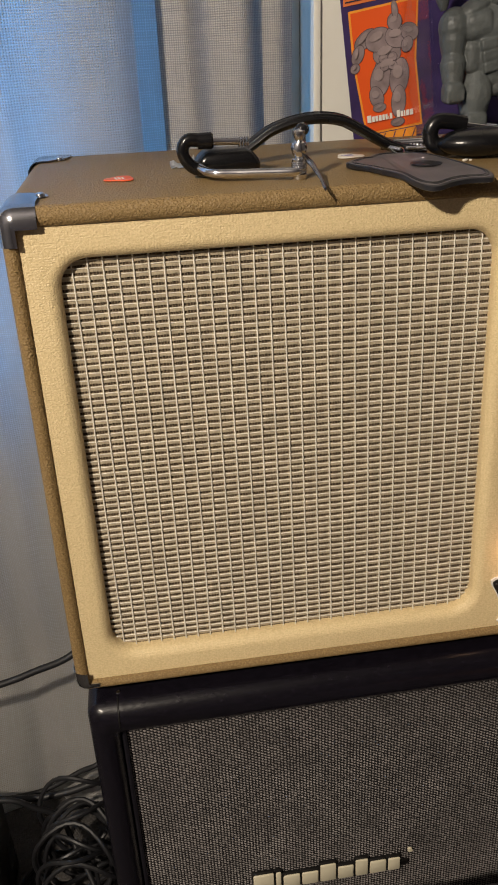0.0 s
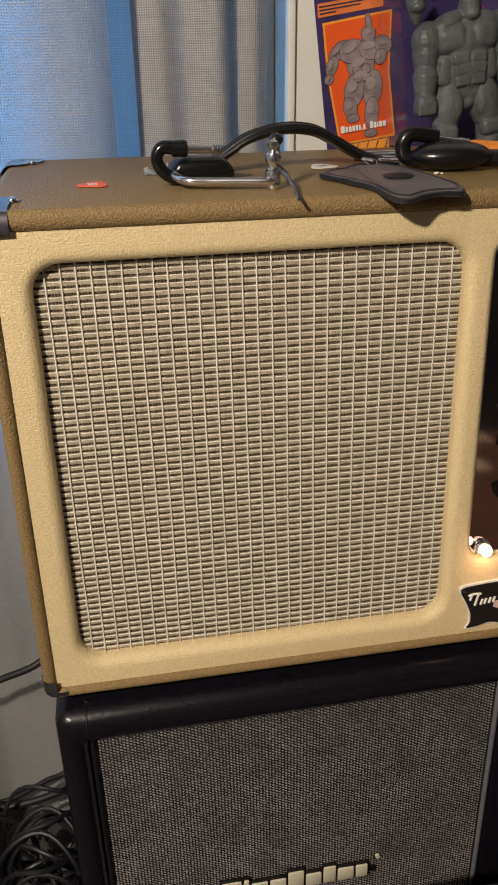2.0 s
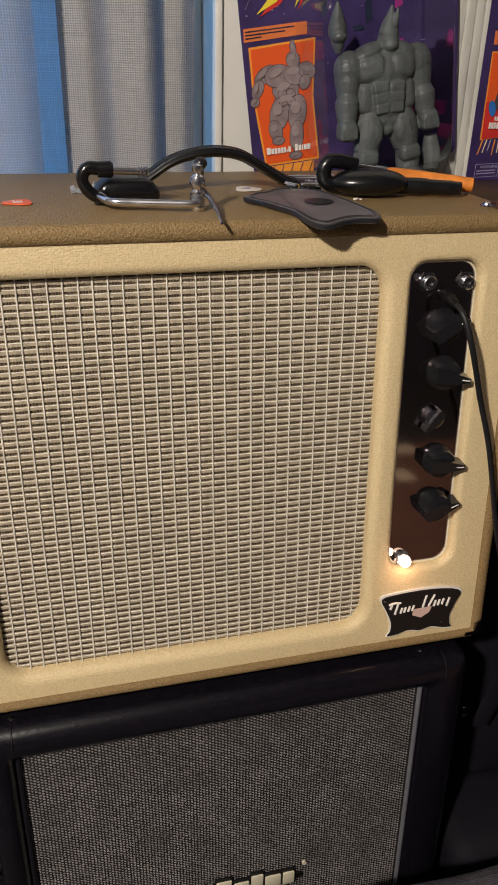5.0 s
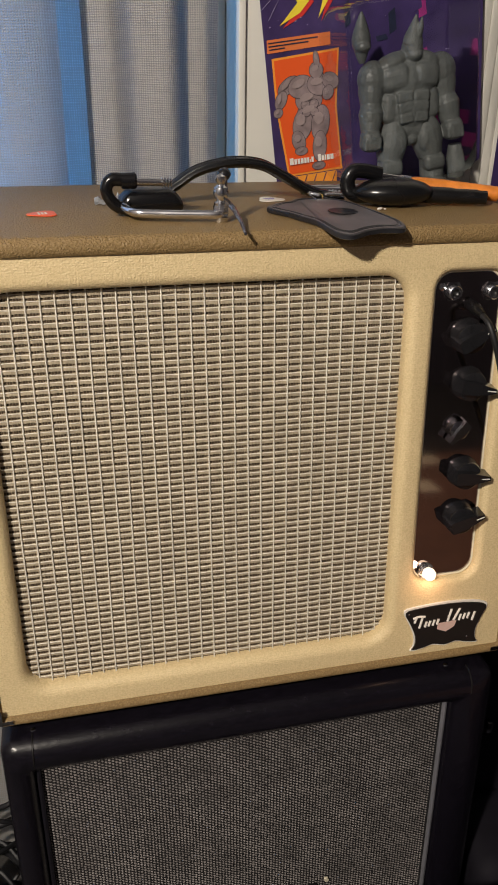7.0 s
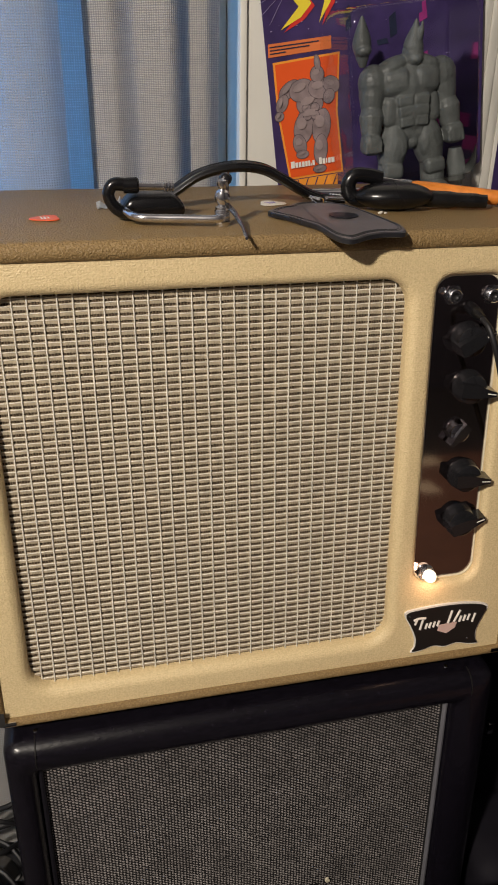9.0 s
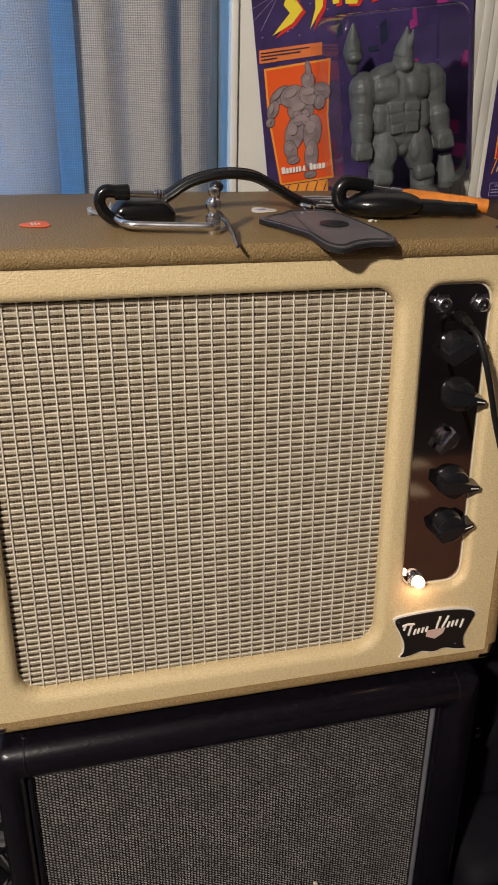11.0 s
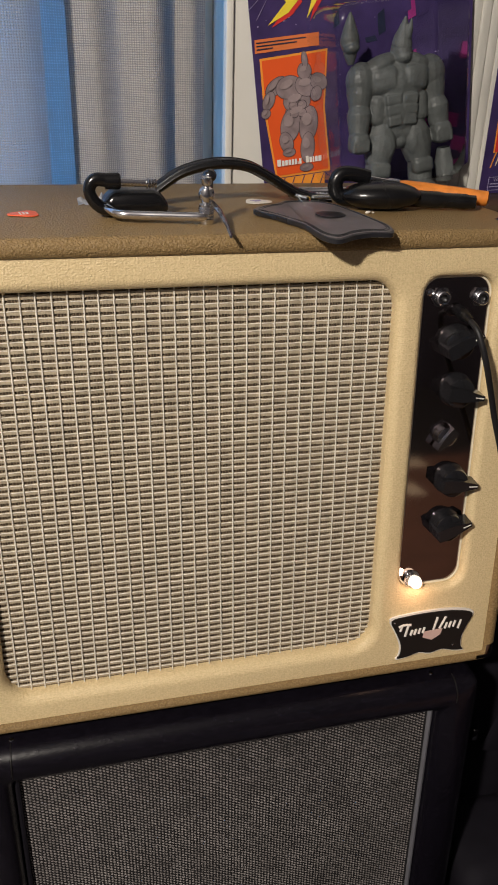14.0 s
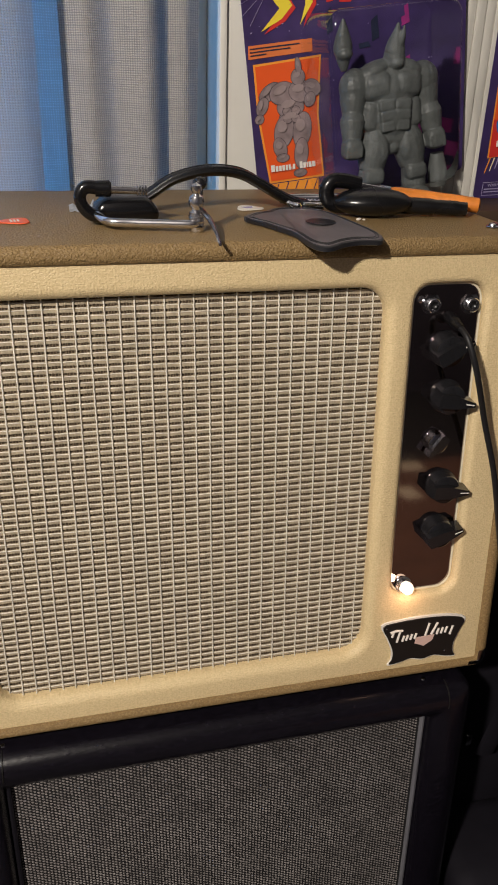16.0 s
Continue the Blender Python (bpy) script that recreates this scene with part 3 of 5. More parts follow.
for i in range(COLS + 1):
    x0 = 0.0240 + i * cpx
    line = []
    wob = rnd.uniform(-0.0004, 0.0004)
    for j in range(ROWS_N * 3 + 1):
        z = GZ + j / 3 * cpz
        line.append((x0 + 0.00012 * math.sin(j * 2.1 + i) + wob * math.sin(j * 0.05 + i), GY - 0.0030 + 0.0005 * math.cos(j * 2.094), z, 0.00064, 1, 0))
    cords.append(line)
ribs = []
for i in range(COLS * 5):
    x0 = 0.0240 + (i + 0.5) * cpx / 5 + rnd.uniform(-0.0003, 0.0003)
    ribs.append([(x0 + 0.0002 * math.sin(j * 1.7 + i), GY - 0.0007, 0.4690 + 0.3820 * j / 40, 0.00050 + rnd.uniform(-0.00012, 0.00012), 1, 0) for j in range(41)])
strip(ribs, RIB, "slot_rib")
strip(bundles, YARN, "yarn")
strip(wefts, THREAD, "weft_thread")
strip(cords, THREAD, "warp_thread")

# control panel
panel = part("control_panel", box(0.407, 0.486, 0.0095, 0.0125, 0.530, 0.858), PANEL, amp, "black mirror-polished control panel", smooth=False)
part("panel_trim", tube([Vector((x, 0.0088, z)) for x, z in rrect(PN["cx"], PN["cz"], PN["w"] - 0.002, PN["h"] - 0.002, PN["r"], 6)], 0.0011, 6, True), CREAM_PLASTIC, panel, "cream inner edging")


def pointer_knob(x, z, turn, size=1.0, mat=None):
    m = pose(x, 0.0095, z, 90, 0, 0) @ pose(0, 0, 0, 0, 0, turn) @ Matrix.Scale(size, 4)
    kb = part("knob", lathe([(0, 0), (0.0158, 0), (0.0163, 0.0015), (0.0158, 0.0034), (0.0150, 0.0050), (0.0146, 0.0105), (0.0138, 0.0126), (0.0118, 0.0138), (0, 0.0142)], 32, m), mat or KNOB, panel, "black bakelite pointer knob")
    outline = [(-0.0150, -0.0072), (-0.0115, -0.0080), (0.002, -0.0074), (0.0222, -0.0026), (0.0222, 0.0026), (0.002, 0.0074), (-0.0115, 0.0080), (-0.0150, 0.0072)]
    bar = loft([[Vector((a, b, 0.004)) for a, b in outline], [Vector((a * 0.98, b * 0.86, 0.0120)) for a, b in outline], [Vector((a * 0.97, b * 0.80, 0.0194)) for a, b in outline]])
    bmesh.ops.bevel(bar, geom=[e for e in bar.edges if e.calc_face_angle(0) > 0.35], offset=0.0009, segments=2, profile=0.5, affect="EDGES")
    bar.transform(m)
    part("pointer", bar, mat or KNOB, kb)
    if mat is None:
        mark = box(0.0120, 0.0205, -0.0005, 0.0005, 0.0192, 0.0197)
        mark.transform(m)
        part("indicator_line", mark, WHITE_PRINT, kb, "thin white pointer line")


for x, z, turn in ((0.4485, 0.7905, 28), (0.4540, 0.7445, -10), (0.4580, 0.6535, -4), (0.4575, 0.6050, 18)):
    pointer_knob(x, z, turn)
pointer_knob(0.4470, 0.7005, 228, 0.70, NICKEL)


def jack(x, z):
    m = facing(x, 0.0095, z) @ Matrix.Scale(1.08, 4)
    j = part("jack", lathe([(0, 0), (0.0088, 0), (0.0088, 0.0016), (0.0072, 0.0018)], 6, m), NICKEL, panel, "chrome input jack")
    part("bushing", lathe([(0.0030, 0.0010), (0.0058, 0.0012), (0.0060, 0.0058), (0.0052, 0.0066), (0.0036, 0.0066), (0.0032, 0.0010)], 20, m), CHROME, j)
    part("hole", lathe([(0, 0.0018), (0.0034, 0.0018), (0.0034, 0.0021), (0, 0.0021)], 16, m), BLACK_PAINT, j)


jack(0.4690, 0.8300)
jack(0.4310, 0.8310)
m = facing(0.4205, 0.0095, 0.8355)
sc = part("screw", lathe([(0, 0), (0.0034, 0), (0.0032, 0.0016), (0, 0.0024)], 14, m), CHROME, panel)
lampm = pose(0.4280, 0.0095, 0.5445, 90, 0, 0) @ pose(0, 0, 0, -6, 8, 0)
pl = part("pilot_lamp", lathe([(0.0045, 0), (0.0088, 0), (0.0088, 0.002), (0.0072, 0.0026), (0.0070, 0.0048), (0.0072, 0.0056), (0.0050, 0.0060)], 20, lampm), CHROME, panel, "chrome pilot lamp collar")
part("bulb", ball(lampm @ Vector((0, 0, 0.0085)), (0.0065, 0.0065, 0.0065)), GLOW, pl, "glowing warm white bulb")

# badge: black shaped plate, white edge, plain white strokes
badge_pts = [(0.3935, 0.5045), (0.410, 0.5085), (0.440, 0.5098), (0.468, 0.5075), (0.4845, 0.5015), (0.4800, 0.4880), (0.4745, 0.4720), (0.4750, 0.4600), (0.4775, 0.4545), (0.4660, 0.4555),
             (0.4530, 0.4590), (0.4400, 0.4560), (0.4270, 0.4590), (0.4140, 0.4555), (0.4030, 0.4545), (0.4060, 0.4600), (0.4060, 0.4720), (0.4000, 0.4880)]
badge_pts = [(p.x, p.z) for p in spline([(a, 0, b) for a, b in badge_pts], 3, True)]
badge = part("badge", prism(badge_pts, -0.0022, -0.0002), WHITE_PRINT, amp, "black name badge with a white edge", smooth=False)
bcx, bcz = 0.4400, 0.4820
part("face", prism([(bcx + (x - bcx) * 0.965, bcz + (z - bcz) * 0.93) for x, z in badge_pts], -0.0032, -0.0020), BLACK_PAINT, badge, smooth=False)
def stroke(pts, r=0.0011):
    part("stroke", tube(spline([(x, -0.0034, z) for x, z in pts], 5), r, 6), WHITE_PRINT, badge)
for x, z, h, lean in ((0.4050, 0.4905, 0.0065, 0.0020), (0.4105, 0.4835, 0.0125, 0.0028), (0.4165, 0.4838, 0.0062, 0.0016), (0.4205, 0.4842, 0.0062, 0.0016), (0.4250, 0.4846, 0.0062, 0.0016), (0.4295, 0.4850, 0.0062, 0.0016),
                      (0.4410, 0.4870, 0.0145, 0.0034), (0.4475, 0.4875, 0.0135, 0.0060), (0.4535, 0.4868, 0.0068, 0.0018), (0.4580, 0.4872, 0.0068, 0.0018), (0.4625, 0.4876, 0.0068, 0.0018), (0.4680, 0.4845, 0.0100, 0.0026)):
    stroke([(x, z), (x + lean * 0.5, z + h * 0.5), (x + lean, z + h)], 0.0013)
stroke([(0.4030, 0.4955), (0.4085, 0.4972), (0.4160, 0.4965)], 0.0013)
part("emblem", prism([(0.4310, 0.4858), (0.4510, 0.4868), (0.4490, 0.4800), (0.4400, 0.4745), (0.4300, 0.4790)], -0.0037, -0.0030), PINK_PRINT, badge, "pale pink emblem", smooth=False)
for x, z in ((0.3985, 0.5010), (0.4645, 0.4640)):
    part("rivet", ball((x, -0.0034, z), (0.0012, 0.0007, 0.0012), u=8, v=6), NICKEL, badge)


for o in (badge, *badge.children_recursive):
    o.data.transform(Matrix.Translation((0.403, 0, 0.002)) @ Matrix.Diagonal((1.033, 1, 1, 1)) @ Matrix.Translation((-0.3935, 0, 0)))


# metal corner guards with their screws
def corner_guard(sx, sz, sy, label):
    g = 0.0012
    b = box(-LX - g, W + LX + g, -0.0052 - g, DEEP + g, ZB - LB - g, ZT + LIP + g, 0.012, 4)
    cx = -LX if sx < 0 else W + LX
    cz = ZB - LB if sz < 0 else ZT + LIP
    cy = -0.0045 if sy < 0 else DEEP
    def cut(co, no):
        bmesh.ops.bisect_plane(b, geom=list(b.verts) + list(b.edges) + list(b.faces), plane_co=co, plane_no=no, clear_outer=True)
    reach = 1.0 if sz > 0 else 0.75
    cut((cx - sx * (0.040 if sy > 0 else 0.029) * reach, 0, 0), (-sx, 0, 0))
    cut((0, cy - sy * 0.052, 0), (0, -sy, 0))
    cut((0, 0, cz - sz * 0.029 * reach), (0, 0, -sz))
    cut((cx - sx * 0.036, cy - sy * 0.036, 0), (-sx, -sy, 0))
    cut((0, cy - sy * 0.036, cz - sz * 0.036), (0, -sy, -sz))
    if sy < 0:
        ex, ez = (0.0 if sx < 0 else W), (ZB if sz < 0 else ZT)
        for co, no in (((ex, 0, 0), (1, 0, 0)), ((0, 0, ez), (0, 0, 1))):
            bmesh.ops.bisect_plane(b, geom=list(b.verts) + list(b.edges) + list(b.faces), plane_co=co, plane_no=no)
        bmesh.ops.delete(b, geom=[f for f in b.faces if (f.calc_center_median().x - ex) * sx < 0 and (f.calc_center_median().z - ez) * sz < 0 and f.calc_center_median().y < 0.004], context="FACES")
    bmesh.ops.solidify(b, geom=list(b.faces), thickness=-0.0008)
    gd = part("corner_guard", b, NICKEL, amp, label)
    zz = ZT + LIP + 0.0014 if sz > 0 else ZB - LB - 0.0014
    scr = lathe([(0, 0.0), (0.0040, 0.0), (0.0036, 0.0016), (0.0018, 0.0026), (0, 0.0028)], 14, pose(cx - sx * 0.030, cy - sy * 0.038, zz, 0 if sz > 0 else 180, 0, 0))
    part("screw", scr, CHROME, gd)
    part("washer", lathe([(0, 0.0), (0.0062, 0.0), (0.0058, 0.0008), (0, 0.0009)], 16, pose(cx - sx * 0.030, cy - sy * 0.038, zz - 0.0007, 0 if sz > 0 else 180, 0, 0)), NICKEL, gd)


for sx in (-1, 1):
    for sz in (-1, 1):
        for sy in (-1, 1):
            corner_guard(sx, sz, sy, "dark chrome corner guard")
for x in (0.05, 0.45):
    for y in (0.045, 0.235):
        part("foot", lathe([(0, 0.0), (0.013, 0.0), (0.015, 0.004), (0.016, 0.0157), (0, 0.0157)], 18, pose(x, y, CZ1 + 0.0003)), RUBBER, amp)

# the front leans back by five degrees while top and bottom stay level
LEANS, LEANC = math.sin(radians(5)), math.cos(radians(5))
for o in amp.children_recursive:
    o.data.transform(Matrix(((1, 0, 0, 0), (0, 1, LEANS, -LEANS * ZB), (0, 0, LEANC, ZB - LEANC * ZB), (0, 0, 0, 1))))

# strap handle
TOPZ = ZB + (ZT + LIP - ZB) * LEANC
hp = spline([(x, 0.175, z) for x, z in ((0.170, 0.8945), (0.186, 0.898), (0.201, 0.906), (0.223, 0.919), (0.254, 0.926), (0.283, 0.924), (0.305, 0.914), (0.323, 0.904), (0.338, 0.897), (0.352, 0.8945))], 5)
handle = part("handle", tube(hp, 0.0125, 14, flat=0.40), LEATHER, amp, "black padded leather strap handle")
for dy in (-0.0085, 0.0, 0.0085):
    part("rib", tube([p + Vector((0, dy, 0.0042 if dy == 0 else 0.0030)) for p in hp[3:-3]], 0.0016, 8), LEATHER, handle)
for x in (0.166, 0.356):
    cap = box(x - 0.011, x + 0.011, 0.162, 0.188, TOPZ - 0.0002, TOPZ + 0.0058, 0.0024, 3)
    ec = part("end_cap", cap, NICKEL, handle, "chrome handle end cap")
    part("screw", lathe([(0, 0), (0.0035, 0), (0.003, 0.0015), (0, 0.002)], 12, pose(x, 0.175, TOPZ + 0.0056)), NICKEL, ec)

# ---- things lying on the amplifier ----
T = TOPZ + 0.0003


def settle(thing, sx, ox, sy, oy, sz_=1.0):
    """Stretches and shifts a thing built on the top board: x' = sx x + ox, and so on; heights above the board by sz_."""
    for o in thing.children_recursive:
        o.data.transform(Matrix(((sx, 0, 0, ox), (0, sy, 0, oy), (0, 0, sz_, T - sz_ * T), (0, 0, 0, 1))))


def pick(x, y, turn, mat, label, mark):
    out = []
    for i in range(24):
        a = 2 * math.pi * i / 24
        r = 1.0 + 0.16 * math.cos(3 * (a - math.pi / 2))
        out.append((0.0128 * r * math.cos(a), 0.0128 * r * math.sin(a)))
    ob = empty("guitar_pick", label, "guitar pick", "guitar picks", pose(x, y, T, 0, 0, turn))
    bm = bmesh.new()
    loft([[Vector((a * 0.94, b * 0.94, 0)) for a, b in out], [Vector((a, b, 0.0004)) for a, b in out], [Vector((a * 0.96, b * 0.96, 0.0011)) for a, b in out]], True, True, bm)
    part("blade", bm, mat, ob)
    for k in range(3):
        part("mark", box(-0.006 + 0.001 * k, 0.005 - 0.001 * k, 0.003 - k * 0.003, 0.0046 - k * 0.003, 0.0010, 0.0014), mark, ob, smooth=False)


pick(0.080, 0.134, 100, RED_PICK, "orange red celluloid guitar pick lying on brown vinyl", WHITE_PRINT)
pick(0.297, 0.184, 15, WHITE_PICK, "ivory white guitar pick lying on brown vinyl", PALE_PRINT)

wrap = empty("foil_wrapper", "small crumpled silver blue foil scrap beside a capo", "wrapper", at=pose(0.1425, 0.186, T))
fb2 = bmesh.new()
g2 = [[fb2.verts.new((-0.016 + 0.030 * i / 8, -0.012 + 0.022 * j / 5, 0.0005 + 0.005 * noise.noise((i * 0.9, j * 0.9, 3)) ** 2 * 4 + (0.0015 if (i + j) % 2 else 0))) for i in range(9)] for j in range(6)]
for j in range(5):
    for i in range(8):
        fb2.faces.new((g2[j][i], g2[j][i + 1], g2[j + 1][i + 1], g2[j + 1][i]))
bmesh.ops.solidify(fb2, geom=list(fb2.faces), thickness=0.0004)
part("foil", fb2, FOIL, wrap, smooth=False)

# clamp capo with chrome frame and thumb screw
capo = empty("guitar_capo", "black rubber and chrome guitar capo with a thumb screw", "capo", "capos", pose(0, 0, 0))
part("rubber_sleeve", tube(spline([(0.163, 0.094, T + 0.027), (0.152, 0.094, T + 0.0285), (0.142, 0.094, T + 0.0285), (0.1375, 0.094, T + 0.022), (0.140, 0.094, T + 0.014), (0.147, 0.094, T + 0.008), (0.156, 0.094, T + 0.0065)], 6), 0.0052, 14), RUBBER, capo, "bent black rubber sleeve")
part("upper_rod", tube([(0.160, 0.094, T + 0.027), (0.186, 0.094, T + 0.0262)], 0.0030, 14), CHROME, capo, "chrome rod")
for i in range(4):
    part("ring", lathe([(0.0030, 0), (0.0042, 0.0004), (0.0042, 0.0014), (0.0030, 0.0018)], 14, pose(0.1845 + i * 0.0024, 0.094, T + 0.0262, 0, 90, 0)), CHROME, capo)
part("collar", lathe([(0.0040, 0), (0.0060, 0.0005), (0.0064, 0.012), (0.0052, 0.0135)], 18, pose(0.150, 0.094, T + 0.0277, 0, 90, 0)), RUBBER, capo)
pad = box(0.146, 0.206, 0.094, 0.128, T + 0.0005, T + 0.020, 0.0085, 4)
for v in pad.verts:
    k = (v.co.z - T) / 0.020
    v.co.x = 0.176 + (v.co.x - 0.176) * (1 - 0.30 * k * k)
part("pad", pad, RUBBER, capo, "domed black rubber pad")
part("lower_bar", tube(spline([(0.151, 0.086, T + 0.0090), (0.159, 0.072, T + 0.0065), (0.178, 0.067, T + 0.0060), (0.203, 0.061, T + 0.0060), (0.226, 0.056, T + 0.0060), (0.2305, 0.060, T + 0.0060)], 5), 0.0033, 12), CHROME, capo, "chrome flat bar")
post = part("thumb_screw", lathe([(0, 0.0), (0.0058, 0.0), (0.0062, 0.0035), (0.0042, 0.0042), (0.0042, 0.0100), (0.0060, 0.0108), (0.0060, 0.0145), (0.0040, 0.0155), (0.0058, 0.0185), (0.0068, 0.022), (0.0056, 0.0262), (0.0030, 0.028), (0.0048, 0.0315), (0.0046, 0.0345), (0, 0.0365)], 20, pose(0.2300, 0.0600, T)), CHROME, capo, "chrome knurled thumb screw")
part("spring", tube([(0.2300 + 0.0058 * math.cos(i * 0.7), 0.0600 + 0.0058 * math.sin(i * 0.7), T + 0.004 + i * 0.00019) for i in range(46)], 0.0010, 6), CHROME, post)
part("nut", ball((0.2345, 0.070, T + 0.0345), (0.0058, 0.0058, 0.0050), u=14, v=9), KNOB, capo, "round black nut")
part("nut_stem", tube([(0.2345, 0.070, T + 0.0002), (0.2345, 0.070, T + 0.032)], 0.0030, 10), NICKEL, capo)
# The thin far end stands in for the short lever's shadow on the vinyl.
part("lever", tube([(0.2330, 0.062, T + 0.017), (0.2385, 0.048, T + 0.0115), (0.2390, 0.020, T + 0.0055), (0.2375, -0.002, T + 0.0014)], [0.0024, 0.0022, 0.0014, 0.0012], 8), NICKEL, capo, "dark lever with a thin end laid along its shadow")

settle(capo, 1, -0.003, 1, 0.019, 1.07)

# second clamp with a rounded black head, and long grips in black and orange
clamp = empty("string_tool", "black headed hand tool with one black and one orange grip", "hand tool", at=pose(0, 0, 0))
part("rubber_sleeve", tube(spline([(0.390, 0.118, T + 0.0260), (0.377, 0.118, T + 0.0290), (0.366, 0.118, T + 0.0290), (0.361, 0.118, T + 0.022), (0.363, 0.118, T + 0.013), (0.371, 0.116, T + 0.008), (0.385, 0.114, T + 0.0085)], 6), 0.0066, 14), RUBBER, clamp, "bent black rubber sleeve")
part("upper_rod", tube([(0.382, 0.117, T + 0.0262), (0.417, 0.116, T + 0.0205)], 0.0030, 12), CHROME, clamp, "chrome rod")
for i in range(4):
    part("ring", lathe([(0.0030, 0), (0.0041, 0.0004), (0.0041, 0.0013), (0.0030, 0.0017)], 12, pose(0.4085 + i * 0.0026, 0.1163, T + 0.0219 - i * 0.0004, 0, 99, 0)), CHROME, clamp)
part("head", ball((0.399, 0.106, T + 0.0124), (0.035, 0.023, 0.0122), pose(0, 0, 0, 0, 0, -8), u=28, v=18), RUBBER, clamp, "domed black head")
part("black_grip", tube(spline([(0.412, 0.110, T + 0.0100), (0.430, 0.106, T + 0.0092), (0.455, 0.100, T + 0.0082), (0.476, 0.094, T + 0.0076), (0.482, 0.092, T + 0.0074)], 5), [0.010] * 5 + [0.0098] * 5 + [0.0088] * 5 + [0.0078] * 5 + [0.005], 14, flat=0.75), RUBBER, clamp, "black rubber grip")
part("orange_grip", tube(spline([(0.410, 0.142, T + 0.0150), (0.432, 0.136, T + 0.0140), (0.462, 0.126, T + 0.0115), (0.490, 0.113, T + 0.0088), (0.502, 0.108, T + 0.0078)], 5), [0.0075] * 5 + [0.0085] * 5 + [0.0082] * 5 + [0.0080] * 5 + [0.0045], 14, flat=0.85), ORANGE, clamp, "orange grip")
part("pivot", lathe([(0, 0), (0.0045, 0), (0.0040, 0.002), (0, 0.0026)], 14, pose(0.428, 0.150, T + 0.012)), CHROME, clamp)
part("back_arm", tube(spline([(0.335, 0.175, T + 0.006), (0.365, 0.165, T + 0.0075), (0.395, 0.150, T + 0.010), (0.415, 0.141, T + 0.0140)], 5), 0.0045, 10), NICKEL, clamp)

settle(clamp, 1.1, 0.404 - 1.1 * 0.399, 1, 0.028, 1.05)

# shaped acrylic tag on a ball chain
tag = empty("key_tag", "smoky grey acrylic shield tag on a ball chain overhanging an edge", "key tag", at=pose(0, 0, 0))
tp = [(0.266, 0.046), (0.280, 0.062), (0.290, 0.066), (0.302, 0.080), (0.318, 0.082), (0.334, 0.078), (0.345, 0.060), (0.351, 0.020), (0.3545, -0.020), (0.3545, -0.036), (0.349, -0.044), (0.334, -0.043), (0.319, -0.047), (0.305, -0.055), (0.296, -0.051), (0.291, -0.036), (0.288, -0.015), (0.281, 0.005), (0.276, 0.020), (0.268, 0.034)]
smooth_tp = [(p.x, p.y) for p in spline([(a, b, 0) for a, b in tp], 3, True)]
tcx, tcy = 0.318, 0.010
def inset(k):
    return [(tcx + (a - tcx) * k, tcy + (b - tcy) * k) for a, b in smooth_tp]
part("edge", loft([[Vector((a, b, T + 0.0004)) for a, b in inset(0.985)], [Vector((a, b, T + 0.0010)) for a, b in inset(1.0)], [Vector((a, b, T + 0.0042)) for a, b in inset(1.0)], [Vector((a, b, T + 0.0047)) for a, b in inset(0.988)]]), TAG_DARK, tag, "dark rounded edge")
part("plate", slab(inset(0.972), T + 0.0044, T + 0.0051), TAG, tag, smooth=False)
for k in (0.925, 0.885):
    part("border_line", tube([Vector((a, b, T + 0.0050)) for a, b in inset(k)], 0.0006, 5, True), TAG_DARK, tag)
part("disc", lathe([(0, 0), (0.0125, 0), (0.0122, 0.0005), (0, 0.0006)], 28, pose(0.323, 0.016, T + 0.0049)), TAG_DARK, tag, "dark round emblem")
cp = spline([(0.322, 0.076, T + 0.004), (0.316, 0.086, T + 0.005), (0.322, 0.096, T + 0.006), (0.334, 0.104, T + 0.003), (0.350, 0.106, T + 0.002), (0.362, 0.098, T + 0.002), (0.352, 0.088, T + 0.002), (0.340, 0.084, T + 0.003), (0.330, 0.078, T + 0.004)], 5)
chain = bmesh.new()
for p in cp:
    ball(p + Vector((0, 0, 0.0042)), (0.0019, 0.0019, 0.0019), bm=chain, u=8, v=6)
part("ball_chain", chain, CHROME, tag, "chrome ball chain")
part("bail", tube(spline([(0.318, 0.072, T + 0.0048), (0.316, 0.084, T + 0.008), (0.322, 0.088, T + 0.009), (0.327, 0.080, T + 0.007), (0.324, 0.070, T + 0.0046)], 5), 0.0011, 6), CHROME, tag)

settle(tag, 1.06, -0.005, 1.16, 0.001 + 1.16 * 0.056)
# it droops a little past the front edge
for o in tag.children_recursive:
    for v in o.data.vertices:
        v.co.z -= 0.11 * max(0.0, 0.036 - v.co.y)

crumb = empty("crumbs", "few pale crumbs on brown vinyl", "crumbs", at=pose(0.383, 0.113, T))
for dx, dy, s in ((0, 0, 0.0016), (0.003, 0.004, 0.0013), (0.006, 0.001, 0.0011)):
    part("crumb", ball((dx, dy, s * 0.7), (s * 1.4, s, s * 0.8), u=7, v=5), WHITE_PICK, crumb, smooth=False)

